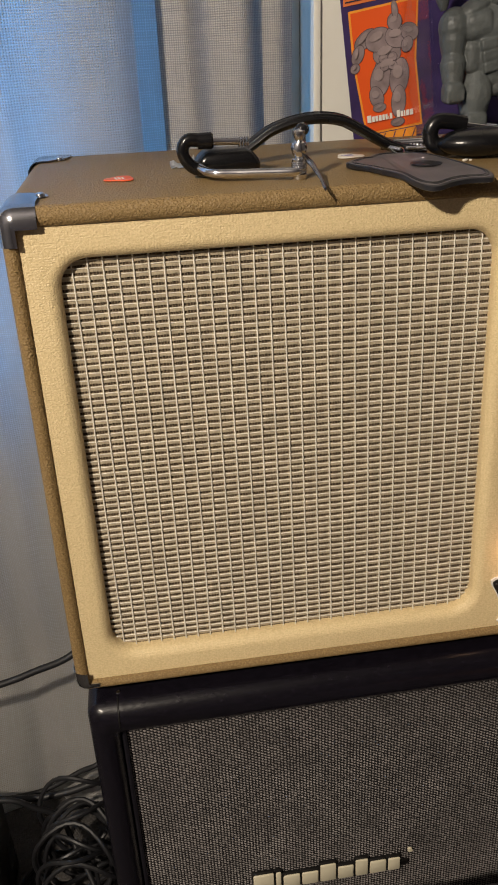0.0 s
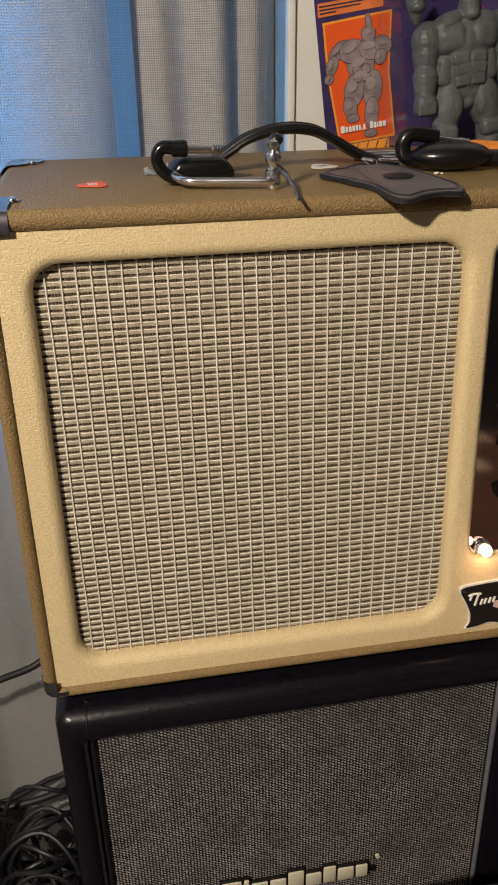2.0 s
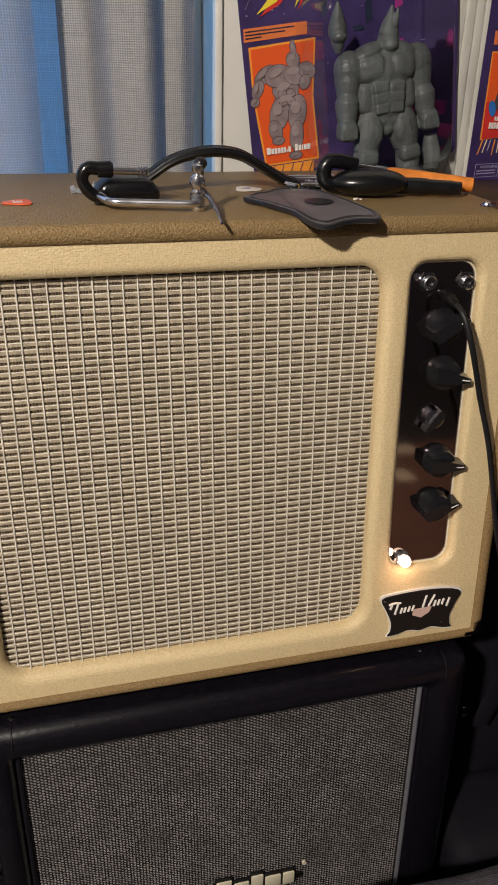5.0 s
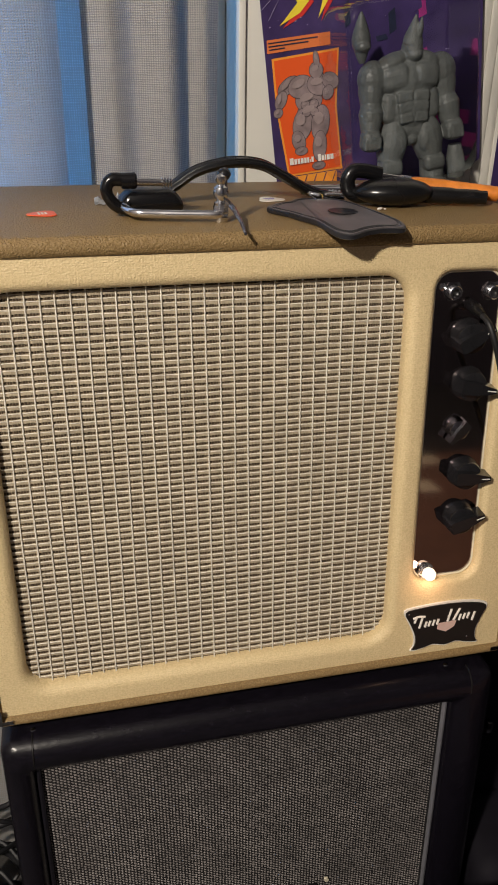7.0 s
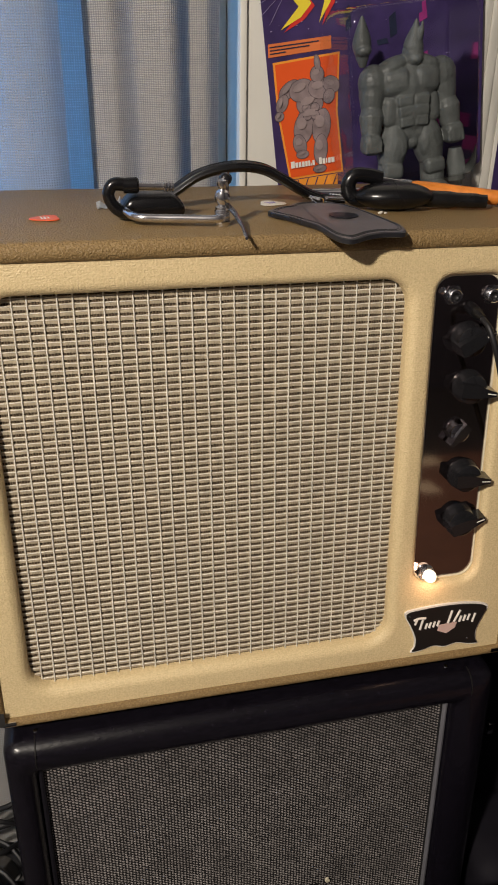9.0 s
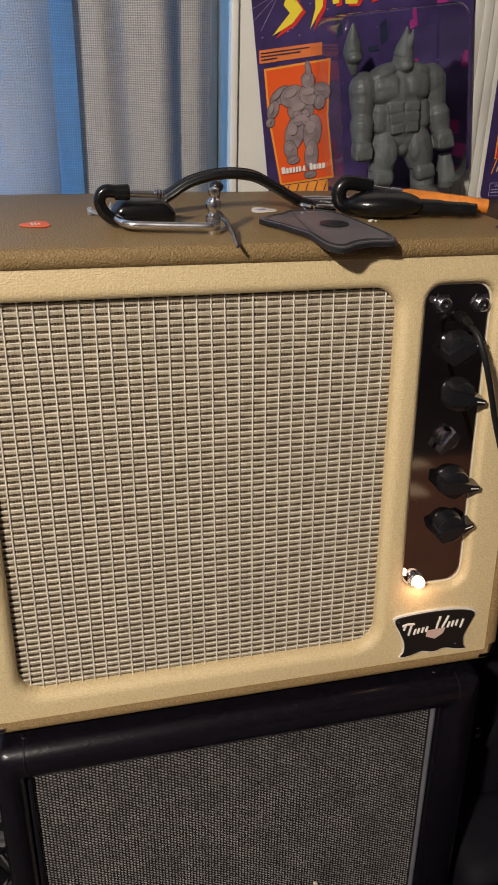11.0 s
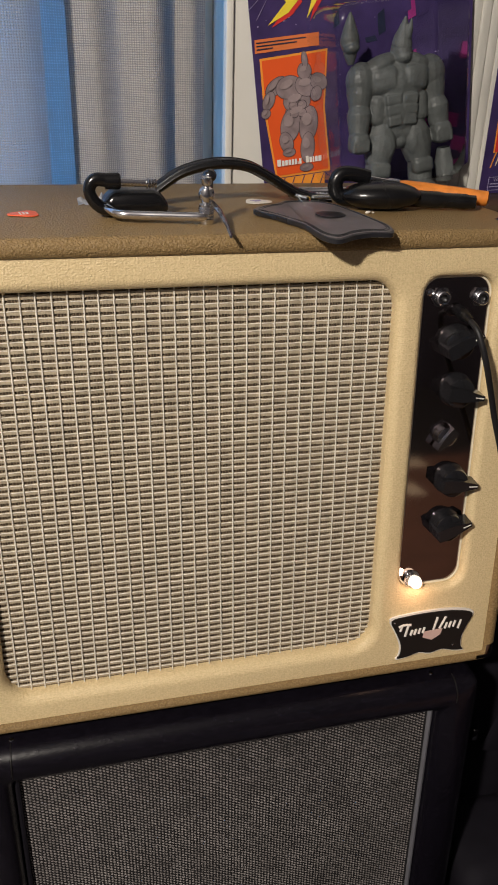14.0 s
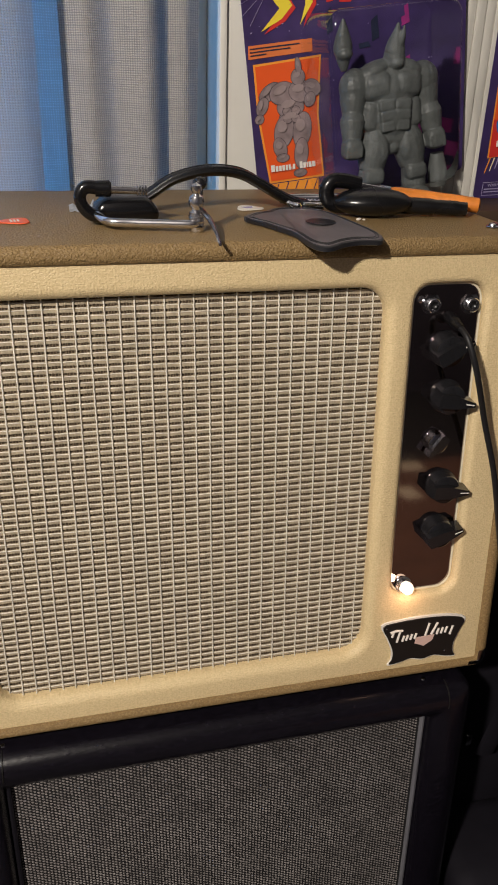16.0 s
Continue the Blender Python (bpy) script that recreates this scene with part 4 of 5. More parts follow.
# ---- instrument cable in the input ----
lead = empty("instrument_cable", "black instrument cable plugged into the amplifier and hanging down", "cable", at=pose(0, 0, 0))
pm = pose(0.4480, 0.0420, 0.8185, 90, 0, 0) @ pose(0, 0, 0, 12, 6, 0)
part("plug", lathe([(0, 0.0), (0.0048, 0.0), (0.0056, 0.002), (0.0056, 0.014), (0.0044, 0.018), (0.0032, 0.024), (0, 0.024)], 18, pm), RUBBER, lead, "black jack plug")
part("cord", tube(spline([tuple(pm @ Vector((0, 0, 0.020))), (0.4510, 0.006, 0.808), (0.4580, -0.002, 0.785), (0.4680, -0.002, 0.756), (0.4780, 0.0, 0.728), (0.4980, 0.0, 0.671), (0.5210, 0.0, 0.584), (0.5440, -0.002, 0.510), (0.5680, -0.005, 0.430), (0.6000, -0.010, 0.335), (0.6140, -0.020, 0.220), (0.6080, -0.070, 0.090), (0.600, -0.08, FLOOR + 0.004), (0.56, -0.10, FLOOR + 0.004)], 8), 0.0027, 10), CABLE, lead, "black cord")

# ---- shelf cabinet behind, and the carded toys ----
SH = 0.858
shelf = empty("low_cabinet", "dark stained wooden cabinet top standing against a white wall", "cabinet", at=pose(0, 0, 0))
part("top", box(0.340, 1.50, 0.335, 0.4515, SH - 0.026, SH, 0.003), DARK_WOOD, shelf)
part("body", box(0.352, 1.49, 0.348, 0.4510, FLOOR + 0.06, SH - 0.026, 0.002), DARK_WOOD, shelf)
part("plinth", box(0.36, 1.48, 0.36, 0.450, FLOOR, FLOOR + 0.06), DARK_WOOD, shelf)
for i in range(2):
    d = part("door", box(0.365 + i * 0.565, 0.365 + i * 0.565 + 0.555, 0.336, 0.348, 0.09, SH - 0.05, 0.003), DARK_WOOD, shelf)
    part("handle", lathe([(0, 0), (0.006, 0), (0.005, 0.01), (0.012, 0.018), (0.010, 0.024), (0, 0.026)], 16, facing(0.88 + i * 0.09, 0.336, 0.55)), NICKEL, d)


def flat(pts, lift, mat, name, parent, thick=0.0003):
    part(name, prism(pts, -lift - thick, -lift), mat, parent, smooth=False)


def hang_outline(w, h, r=0.006):
    return rrect(w / 2, h / 2, w, h, r, 4)


# first card
carded = empty("carded_toy", "indigo and orange toy card with clear blister against a wall", "toy package", "carded toys", pose(0.3655, 0.430, SH + 0.0005, 0, -7.5, 0))
part("backing_card", prism([(a + 0.005, b) for a, b in hang_outline(0.283, 0.335)], 0.0, 0.0012), CARD, carded, "indigo printed backing card", smooth=False)
flat([(0.0125, 0.156), (0.098, 0.159), (0.091, 0.094), (0.094, 0.018), (0.0210, 0.018), (0.0125, 0.100)], 0.0001, PANEL_EDGE, "panel_border", carded)
flat([(0.0150, 0.1535), (0.0955, 0.1565), (0.0885, 0.094), (0.0915, 0.0205), (0.0232, 0.0205), (0.0150, 0.100)], 0.0006, CARD_ORANGE, "picture_panel", carded)
flat([(0.0075, 0.162), (0.0875, 0.1635), (0.0880, 0.1775), (0.0085, 0.1765)], 0.0004, BAND_ORANGE, "orange_band", carded)
for i, (a, b) in enumerate(((0.010, 0.072), (0.010, 0.060), (0.010, 0.030))):
    flat([(a, 0.1722 - i * 0.0036), (b, 0.1727 - i * 0.0036), (b, 0.1741 - i * 0.0036), (a, 0.1736 - i * 0.0036)], 0.0009, NAVY_PRINT, "text_bar", carded)
flat([(0.0180, 0.0), (0.085, 0.0), (0.086, 0.017), (0.0210, 0.017)], 0.0004, PANEL_EDGE, "lower_band", carded)
for i in range(5):
    x = 0.026 + i * 0.013
    flat([(x, 0.003), (x + 0.0012, 0.003), (x + 0.0075, 0.0165), (x + 0.0062, 0.0165)], 0.0009, CARD, "lattice_bar", carded)
# plain grey shapes in place of the drawn picture
def oval(cx, cz, a, b, tilt, mat, lift, name):
    s, c = math.sin(radians(tilt)), math.cos(radians(tilt))
    flat([(cx + a * math.cos(q) * c - b * math.sin(q) * s, cz + a * math.cos(q) * s + b * math.sin(q) * c) for q in (2 * math.pi * i / 24 for i in range(24))], lift, mat, name, carded)
PICT = [(0.0300, 0.1240, 0.0150, 0.0080, 32), (0.0195, 0.1090, 0.0110, 0.0066, 60), (0.0145, 0.0950, 0.0058, 0.0050, 30), (0.0560, 0.0920, 0.0165, 0.0105, 0), (0.0550, 0.1050, 0.0170, 0.0130, 0),
        (0.0445, 0.0780, 0.0120, 0.0195, -16), (0.0380, 0.0590, 0.0082, 0.0125, 14), (0.0405, 0.0470, 0.0080, 0.0048, 0), (0.0680, 0.0770, 0.0115, 0.0210, -12), (0.0650, 0.0500, 0.0088, 0.0180, -8),
        (0.0620, 0.0265, 0.0085, 0.0046, 0), (0.0460, 0.1215, 0.0165, 0.0125, 8), (0.0690, 0.1215, 0.0150, 0.0122, -8), (0.0840, 0.1240, 0.0110, 0.0090, -30), (0.0800, 0.1110, 0.0085, 0.0066, 60),
        (0.0500, 0.1005, 0.0055, 0.0048, 0), (0.0610, 0.1005, 0.0055, 0.0048, 0), (0.0505, 0.0915, 0.0052, 0.0046, 0), (0.0605, 0.0915, 0.0052, 0.0046, 0), (0.0665, 0.1375, 0.0085, 0.0090, 0), (0.0675, 0.1495, 0.0034, 0.0095, 4)]
for i, (a, b, c, d, e) in enumerate(PICT):
    oval(a, b, c + 0.0007, d + 0.0007, e, MAUVE_DARK, 0.0012 + 0.00008 * i, "grey_shape_edge")
    oval(a, b, c, d, e, MAUVE, 0.00124 + 0.00008 * i, "grey_shape")
for i, (a, b, c, d, e) in enumerate(PICT):
    oval(a - c * 0.20, b + d * 0.30, c * 0.52, d * 0.34, e + 12, MAUVE_LIGHT, 0.00305 + 0.00003 * i, "pale_shape")
bx = 0.0235
for wdt, tall in ((0.0050, 1.2), (0.0034, 0.95), (0.0034, 0.95), (0.0034, 0.95), (0.0030, 0.95), (0.0026, 0.95), (0.0010, 0.5), (0.0030, 0.95), (0.0040, 0), (0.0038, 1.2), (0.0034, 0.95), (0.0016, 0.95), (0.0038, 0.95), (0.0040, 0.95)):
    if tall:
        flat([(bx, 0.0320), (bx + wdt, 0.0320), (bx + wdt, 0.0320 + 0.0068 * tall), (bx, 0.0320 + 0.0068 * tall)], 0.0032, WHITE_PRINT, "title_bar", carded)
    bx += wdt + 0.0010
# yellow angular shapes with red edges at the card's head
def shard(pts):
    flat([(a + 0.004, b - 0.003) for a, b in pts], 0.0006, RED_PRINT, "red_shard", carded)
    flat(pts, 0.0010, YELLOW, "yellow_shard", carded)
shard([(0.026, 0.190), (0.050, 0.212), (0.043, 0.221), (0.053, 0.240), (0.075, 0.246), (0.062, 0.235), (0.058, 0.226), (0.066, 0.214), (0.052, 0.201)])
shard([(0.074, 0.193), (0.082, 0.214), (0.083, 0.240), (0.096, 0.244), (0.091, 0.215)])
shard([(0.104, 0.216), (0.104, 0.242), (0.111, 0.244), (0.112, 0.217)])
shard([(0.120, 0.215), (0.119, 0.243), (0.137, 0.243), (0.143, 0.226), (0.134, 0.214)])
shard([(0.150, 0.216), (0.150, 0.242), (0.170, 0.245), (0.160, 0.231), (0.170, 0.220)])
shard([(0.178, 0.218), (0.178, 0.243), (0.190, 0.244), (0.200, 0.218), (0.190, 0.226)])
for i in range(6):
    a = radians(150 + i * 16)
    part("web_line", tube([(max(0.002, 0.045 + 0.05 * math.cos(a)), -0.0010, 0.235 + 0.05 * math.sin(a)), (0.040, -0.0010, 0.235)], 0.00025, 4), PALE_PRINT, carded)
rnd = random.Random(3)
for i in range(26):
    x, z = rnd.uniform(0.10, 0.262), rnd.uniform(0.01, 0.205)
    w, h = rnd.uniform(0.004, 0.016), rnd.uniform(0.006, 0.030)
    flat([(x, z), (x + w, z + h * 0.15), (x + w * 0.8, z + h), (x - w * 0.1, z + h * 0.8)], 0.0003 + 0.00002 * i, (MAGENTA, BLUE_PRINT, CARD, NAVY_PRINT, MAGENTA)[i % 5], "printed_patch", carded)
specks = bmesh.new()
for i in range(90):
    x, z, r = rnd.uniform(0.012, 0.280), rnd.uniform(0.185, 0.300) if i % 3 else rnd.uniform(0.02, 0.20), rnd.uniform(0.0003, 0.0008)
    if z > 0.185 or x > 0.105:
        merge(specks, prism([(x - r, z), (x, z - r), (x + r * rnd.uniform(1, 3), z), (x, z + r)], -0.0016, -0.0012))
part("star_speck", specks, PALE_PRINT, carded, "pale printed specks", smooth=False)
# blister: a rounded clear box with a rim
BX0, BX1, BZ0, BZ1, BD = 0.077, 0.240, -0.004, 0.205, 0.096
bl = bmesh.new()
bcx2, bcz2, bw, bh = (BX0 + BX1) / 2, (BZ0 + BZ1) / 2 + 0.004, BX1 - BX0, BZ1 - BZ0 - 0.008
loops = [ring(rrect(bcx2, bcz2, bw + 0.010, bh + 0.010, 0.022, 6), -0.0040), ring(rrect(bcx2, bcz2, bw, bh, 0.020, 6), -0.0044), ring(rrect(bcx2, bcz2, bw - 0.003, bh - 0.003, 0.019, 6), -BD + 0.012)]
for i in range(1, 6):
    a = math.pi / 2 * i / 5
    off = 0.0015 + 0.010 * (1 - math.cos(a))
    loops.append(ring(rrect(bcx2, bcz2, bw - 2 * off, bh - 2 * off, 0.018, 6), -BD + 0.012 - 0.012 * math.sin(a)))
loft(loops, True, False, bl)
bl.faces.new([v for v in bl.verts[-28:]])
blister = part("blister", bl, BLISTER, carded, "clear plastic blister")
blister.visible_shadow = False

# grey toy figure as one plain mesh
fig = bmesh.new()

def block(c, size, r, tilt=0.0, yaw=0.0):
    """A well rounded block of the figure, centred on c."""
    q = box(-size[0] / 2, size[0] / 2, -size[1] / 2, size[1] / 2, -size[2] / 2, size[2] / 2, r, 4)
    q.transform(pose(*c, 0, tilt, yaw))
    merge(fig, q)


# trunk: a core with low raised plates, so that grooves stay between them
ball((0.160, -0.060, 0.114), (0.0375, 0.0225, 0.0300), bm=fig)
ball((0.160, -0.062, 0.084), (0.0335, 0.0205, 0.0300), bm=fig)
for s in (-1, 1):
    block((0.160 + s * 0.0180, -0.0665, 0.1200), (0.0362, 0.0300, 0.0310), 0.0110, s * 4, s * 9)
    block((0.160 + s * 0.0255, -0.0625, 0.0890), (0.0220, 0.0290, 0.0360), 0.0090, s * -5)
    for z, w in ((0.0995, 0.0200), (0.0878, 0.0192), (0.0762, 0.0180)):
        block((0.160 + s * (w / 2 + 0.0002), -0.0722, z), (w, 0.0200, 0.0120), 0.0026, s * 4)
    ball((0.160 + s * 0.021, -0.061, 0.1365), (0.0240, 0.0165, 0.0100), pose(0, 0, 0, 0, s * 20, 0), bm=fig)
block((0.160, -0.0650, 0.0630), (0.0330, 0.0260, 0.0210), 0.0085)
ball((0.160, -0.066, 0.0535), (0.0120, 0.0120, 0.0110), bm=fig)
# head with its cowl and two horns
ball((0.165, -0.066, 0.1490), (0.0125, 0.0140, 0.0150), bm=fig)
ball((0.165, -0.069, 0.1430), (0.0110, 0.0130, 0.0080), bm=fig)
merge(fig, tube([(0.165, -0.068, 0.156), (0.1653, -0.070, 0.164), (0.1657, -0.073, 0.172), (0.166, -0.077, 0.184)], [0.0122, 0.0098, 0.0062, 0.0012], 16))
merge(fig, tube([(0.169, -0.075, 0.164), (0.1705, -0.079, 0.171), (0.171, -0.082, 0.181)], [0.0050, 0.0034, 0.0010], 12))
for s, sx in ((-1, 0.1175), (1, 0.2025)):
    ball((sx, -0.060, 0.1215), (0.0190, 0.0175, 0.0210), bm=fig)
    merge(fig, tube([(sx + s * 0.001, -0.060, 0.120), (sx + s * 0.003, -0.061, 0.108), (sx + s * 0.005, -0.063, 0.092)], [0.0162, 0.0158, 0.0122], 18))
    merge(fig, tube([(sx + s * 0.005, -0.063, 0.0945), (sx + s * 0.0065, -0.066, 0.0850), (sx + s * 0.0090, -0.069, 0.0660)], [0.0118, 0.0150, 0.0116], 18))
    block((sx + s * 0.0105, -0.072, 0.0560), (0.0235, 0.0240, 0.0250), 0.0080, s * -6)
    for k in range(4):
        block((sx + s * 0.0105 + (k - 1.5) * 0.0054, -0.0795, 0.0530), (0.0057, 0.0080, 0.0140), 0.0024, s * -6)
    lx = 0.160 + s * 0.0205
    merge(fig, tube([(lx - s * 0.002, -0.061, 0.0720), (lx, -0.062, 0.0580), (lx + s * 0.004, -0.064, 0.0420), (lx + s * 0.006, -0.065, 0.0280)], [0.0150, 0.0200, 0.0186, 0.0150], 20))
    ball((lx - s * 0.004, -0.0745, 0.0510), (0.0095, 0.0080, 0.0170), bm=fig)
    block((lx + s * 0.0070, -0.0730, 0.0215), (0.0265, 0.0190, 0.0190), 0.0065, s * -4)
    merge(fig, tube([(lx + s * 0.007, -0.064, 0.026), (lx + s * 0.009, -0.063, 0.010), (lx + s * 0.010, -0.062, -0.004)], [0.0138, 0.0150, 0.0140], 18))
    ball((lx + s * 0.012, -0.070, -0.006), (0.0150, 0.0200, 0.0085), bm=fig)
toy = part("toy_figure", fig, TOY_GREY, None, at=pose(0.3655, 0.430, SH + 0.0005, 0, -7.5, 0))
rm = toy.modifiers.new("one_skin", "REMESH")
rm.mode, rm.voxel_size, rm.use_smooth_shade = "VOXEL", 0.0010, True
sm = toy.modifiers.new("soften", "SMOOTH")
sm.factor, sm.iterations = 0.5, 2
tagged(toy, "plain grey plastic toy figure inside a clear blister", "toy figure")
hd = bmesh.new()
ball((0.105, -0.060, 0.1640), (0.0112, 0.0115, 0.0130), bm=hd)
ball((0.105, -0.064, 0.1580), (0.0098, 0.0105, 0.0070), bm=hd)
merge(hd, tube([(0.105, -0.061, 0.168), (0.1046, -0.063, 0.176), (0.104, -0.066, 0.184), (0.1036, -0.069, 0.194)], [0.0110, 0.0086, 0.0056, 0.0012], 16))
merge(hd, tube([(0.105, -0.060, 0.156), (0.105, -0.060, 0.149), (0.1052, -0.060, 0.140)], [0.0090, 0.0072, 0.0034], 14))
spare = part("toy_accessory", hd, TOY_GREY, None, at=pose(0.3655, 0.430, SH + 0.0005, 0, -7.5, 0))
rm = spare.modifiers.new("one_skin", "REMESH")
rm.mode, rm.voxel_size, rm.use_smooth_shade = "VOXEL", 0.0012, True
tagged(spare, "small grey spare plastic toy piece inside a blister", "toy part")
arm = bmesh.new()
merge(arm, tube([(0.2240, -0.060, -0.003), (0.2236, -0.060, 0.006), (0.2230, -0.060, 0.020), (0.2222, -0.060, 0.036)], [0.0105, 0.0120, 0.0112, 0.0078], 18))
spare2 = part("toy_accessory", arm, TOY_GREY, None, at=pose(0.3655, 0.430, SH + 0.0005, 0, -7.5, 0))
tagged(spare2, "grey plastic spare toy hand inside a blister", "toy part")

# second card
card2 = empty("carded_toy", "indigo toy card with red picture panel standing against a wall", "toy package", "carded toys", pose(0.6735, 0.430, SH + 0.0005, 0, 0.3, -2))
part("backing_card", prism(hang_outline(0.276, 0.335), 0.0, 0.0012), CARD, card2, "indigo printed backing card", smooth=False)
flat([(0.0110, 0.160), (0.100, 0.165), (0.086, 0.072), (0.074, 0.060), (0.0120, 0.052)], 0.0002, PANEL_EDGE, "panel_border", card2)
flat([(0.0125, 0.158), (0.098, 0.163), (0.084, 0.074), (0.072, 0.062), (0.0138, 0.054)], 0.0006, CARD_ORANGE, "picture_panel", card2)
flat([(0.0128, 0.100), (0.088, 0.104), (0.072, 0.060), (0.0138, 0.053)], 0.0008, RED_PRINT, "red_corner", card2)
flat([(0.0110, 0.168), (0.120, 0.173), (0.120, 0.188), (0.0110, 0.184)], 0.0004, BAND_ORANGE, "orange_band", card2)
for i in range(3):
    flat([(0.015, 0.1785 - i * 0.0036), (0.085 - i * 0.015, 0.1815 - i * 0.0036), (0.085 - i * 0.015, 0.1828 - i * 0.0036), (0.015, 0.1798 - i * 0.0036)], 0.0009, RED_PRINT, "text_bar", card2)
def oval2(cx, cz, a, b, tilt, mat, lift):
    s, c = math.sin(radians(tilt)), math.cos(radians(tilt))
    flat([(cx + a * math.cos(q) * c - b * math.sin(q) * s, cz + a * math.cos(q) * s + b * math.sin(q) * c) for q in (2 * math.pi * i / 20 for i in range(20))], lift, mat, "printed_shape", card2)
for i, (a, b, c, d, e, mt) in enumerate(((0.056, 0.130, 0.011, 0.019, -20, NAVY_PRINT), (0.060, 0.146, 0.008, 0.009, 0, NAVY_PRINT), (0.040, 0.150, 0.006, 0.014, 35, MAUVE_DARK), (0.046, 0.112, 0.018, 0.008, 10, NAVY_PRINT), (0.030, 0.104, 0.005, 0.016, -12, MAUVE_DARK),
        (0.066, 0.112, 0.010, 0.012, 30, MAUVE_DARK), (0.074, 0.118, 0.007, 0.011, -20, BLUE_PRINT), (0.022, 0.092, 0.005, 0.010, 15, BLUE_PRINT), (0.048, 0.098, 0.006, 0.013, -25, NAVY_PRINT), (0.062, 0.120, 0.002, 0.014, -35, YELLOW), (0.025, 0.132, 0.0015, 0.030, 8, MAUVE_DARK), (0.040, 0.090, 0.004, 0.007, 0, WHITE_PRINT))):
    oval2(a, b, c, d, e, mt, 0.0012 + 0.0002 * i)
for x0, n_, w_, z_, h_ in ((0.027, 8, 0.0022, 0.077, 0.0055), (0.020, 11, 0.0029, 0.067, 0.0080)):
    for i in range(n_):
        flat([(x0 + i * (w_ + 0.0008), z_), (x0 + i * (w_ + 0.0008) + w_, z_ + 0.0003), (x0 + i * (w_ + 0.0008) + w_, z_ + h_), (x0 + i * (w_ + 0.0008), z_ + h_ - 0.0003)], 0.0040, WHITE_PRINT, "title_bar", card2)
for i in range(9):
    x = 0.016 + i * 0.006
    flat([(x - 0.006 + 0.0012 * i, 0.033 + 0.003 * (i % 3)), (x - 0.0048 + 0.0012 * i, 0.033 + 0.003 * (i % 3)), (x + 0.0012, 0.053), (x - 0.0006, 0.053)], 0.0008, (PANEL_EDGE, PAPER, PALE_PRINT)[i % 3], "ray", card2)
wb = [(0.0115, 0.0035), (0.046, 0.0055), (0.046, 0.0225), (0.0115, 0.0205)]
for i in range(4):
    a, b = wb[i], wb[(i + 1) % 4]
    part("box_line", tube([(a[0], -0.0008, a[1]), (b[0], -0.0008, b[1])], 0.0004, 4), PALE_PRINT, card2)
fc = bpy.data.curves.new("warning", "FONT")
fc.body, fc.size, fc.extrude = "WARNING", 0.0058, 0.0002
fo = new("warning", fc)
deps = bpy.context.evaluated_depsgraph_get()
fm = bpy.data.meshes.new_from_object(fo.evaluated_get(deps))
bpy.data.objects.remove(fo)
fm.materials.clear()
fm.materials.append(PALE_PRINT)
wt = new("warning_text", fm)
wt.parent = card2
wt.matrix_basis = pose(0.0185, -0.0010, 0.0152, 90, 0, 0) @ pose(0, 0, 0, 0, 0, 3)
for i in range(2):
    flat([(0.014, 0.0112 - i * 0.0036), (0.042, 0.0128 - i * 0.0036), (0.042, 0.0142 - i * 0.0036), (0.014, 0.0126 - i * 0.0036)], 0.0006, PALE_PRINT, "text_bar", card2)
def shard2(pts):
    flat([(a + 0.003, b - 0.003) for a, b in pts], 0.0006, RED_PRINT, "red_shard", card2)
    flat(pts, 0.0010, YELLOW, "yellow_shard", card2)
shard2([(0.030, 0.196), (0.050, 0.212), (0.060, 0.232), (0.085, 0.240), (0.066, 0.216)])
shard2([(0.078, 0.200), (0.086, 0.220), (0.094, 0.238), (0.100, 0.236)])
b2 = bmesh.new()
loops = [ring(rrect(0.174, 0.105, 0.150, 0.205, 0.020, 6), -0.0044), ring(rrect(0.174, 0.105, 0.146, 0.201, 0.019, 6), -0.060), ring(rrect(0.174, 0.105, 0.130, 0.186, 0.017, 6), -0.070)]
loft(loops, True, False, b2)
b2.faces.new([v for v in b2.verts[-28:]])
bb2 = part("blister", b2, BLISTER, card2, "clear plastic blister")
bb2.visible_shadow = False

# ---- floor on the window side: coil of cable and loose leads ----
rnd = random.Random(21)
coil = empty("cable_coil", "tangled coil of black audio cable on the carpet against a cabinet", "cable coil", at=pose(-0.066, 0.120, FLOOR))
for k in range(12):
    pts = []
    tilt, yaw_, rr0 = rnd.uniform(-0.3, 0.3), rnd.uniform(-0.2, 0.3), rnd.uniform(0.040, 0.057)
    cx_, cy_, cz_ = rnd.uniform(-0.010, 0.002), rnd.uniform(-0.05, 0.05), rnd.uniform(0.088, 0.108)
    for i in range(30):
        a = 2 * math.pi * i / 30
        q = Vector((rr0 * math.cos(a) * 0.95, 0.008 * math.sin(2 * a + k), rr0 * 1.1 * math.sin(a)))
        q.rotate(Euler((tilt * 0.6, 0, yaw_)))
        pts.append(Vector((cx_, cy_, max(0.0, cz_))) + q + Vector((0, 0.006 * math.sin(3 * a + k), 0)))
    lowest = min(p.z for p in pts)
    drop = min(0.0, lowest - 0.004) if k % 3 else lowest - 0.004
    part("loop", tube([p - Vector((0, 0, drop)) for p in pts], 0.0031, 8, True), CABLE, coil)
for k in range(5):
    a0 = rnd.uniform(0, 6)
    part("lower_loop", tube(spline([(0.075 * math.cos(a0 + q) - 0.02, 0.075 * math.sin(a0 + q) * 0.9 - 0.03, 0.004 + 0.007 * k + 0.006 * math.sin(2 * q)) for q in (0, 0.9, 1.8, 2.7, 3.6, 4.5, 5.4)], 6, True), 0.0030, 8, True), CABLE, coil)
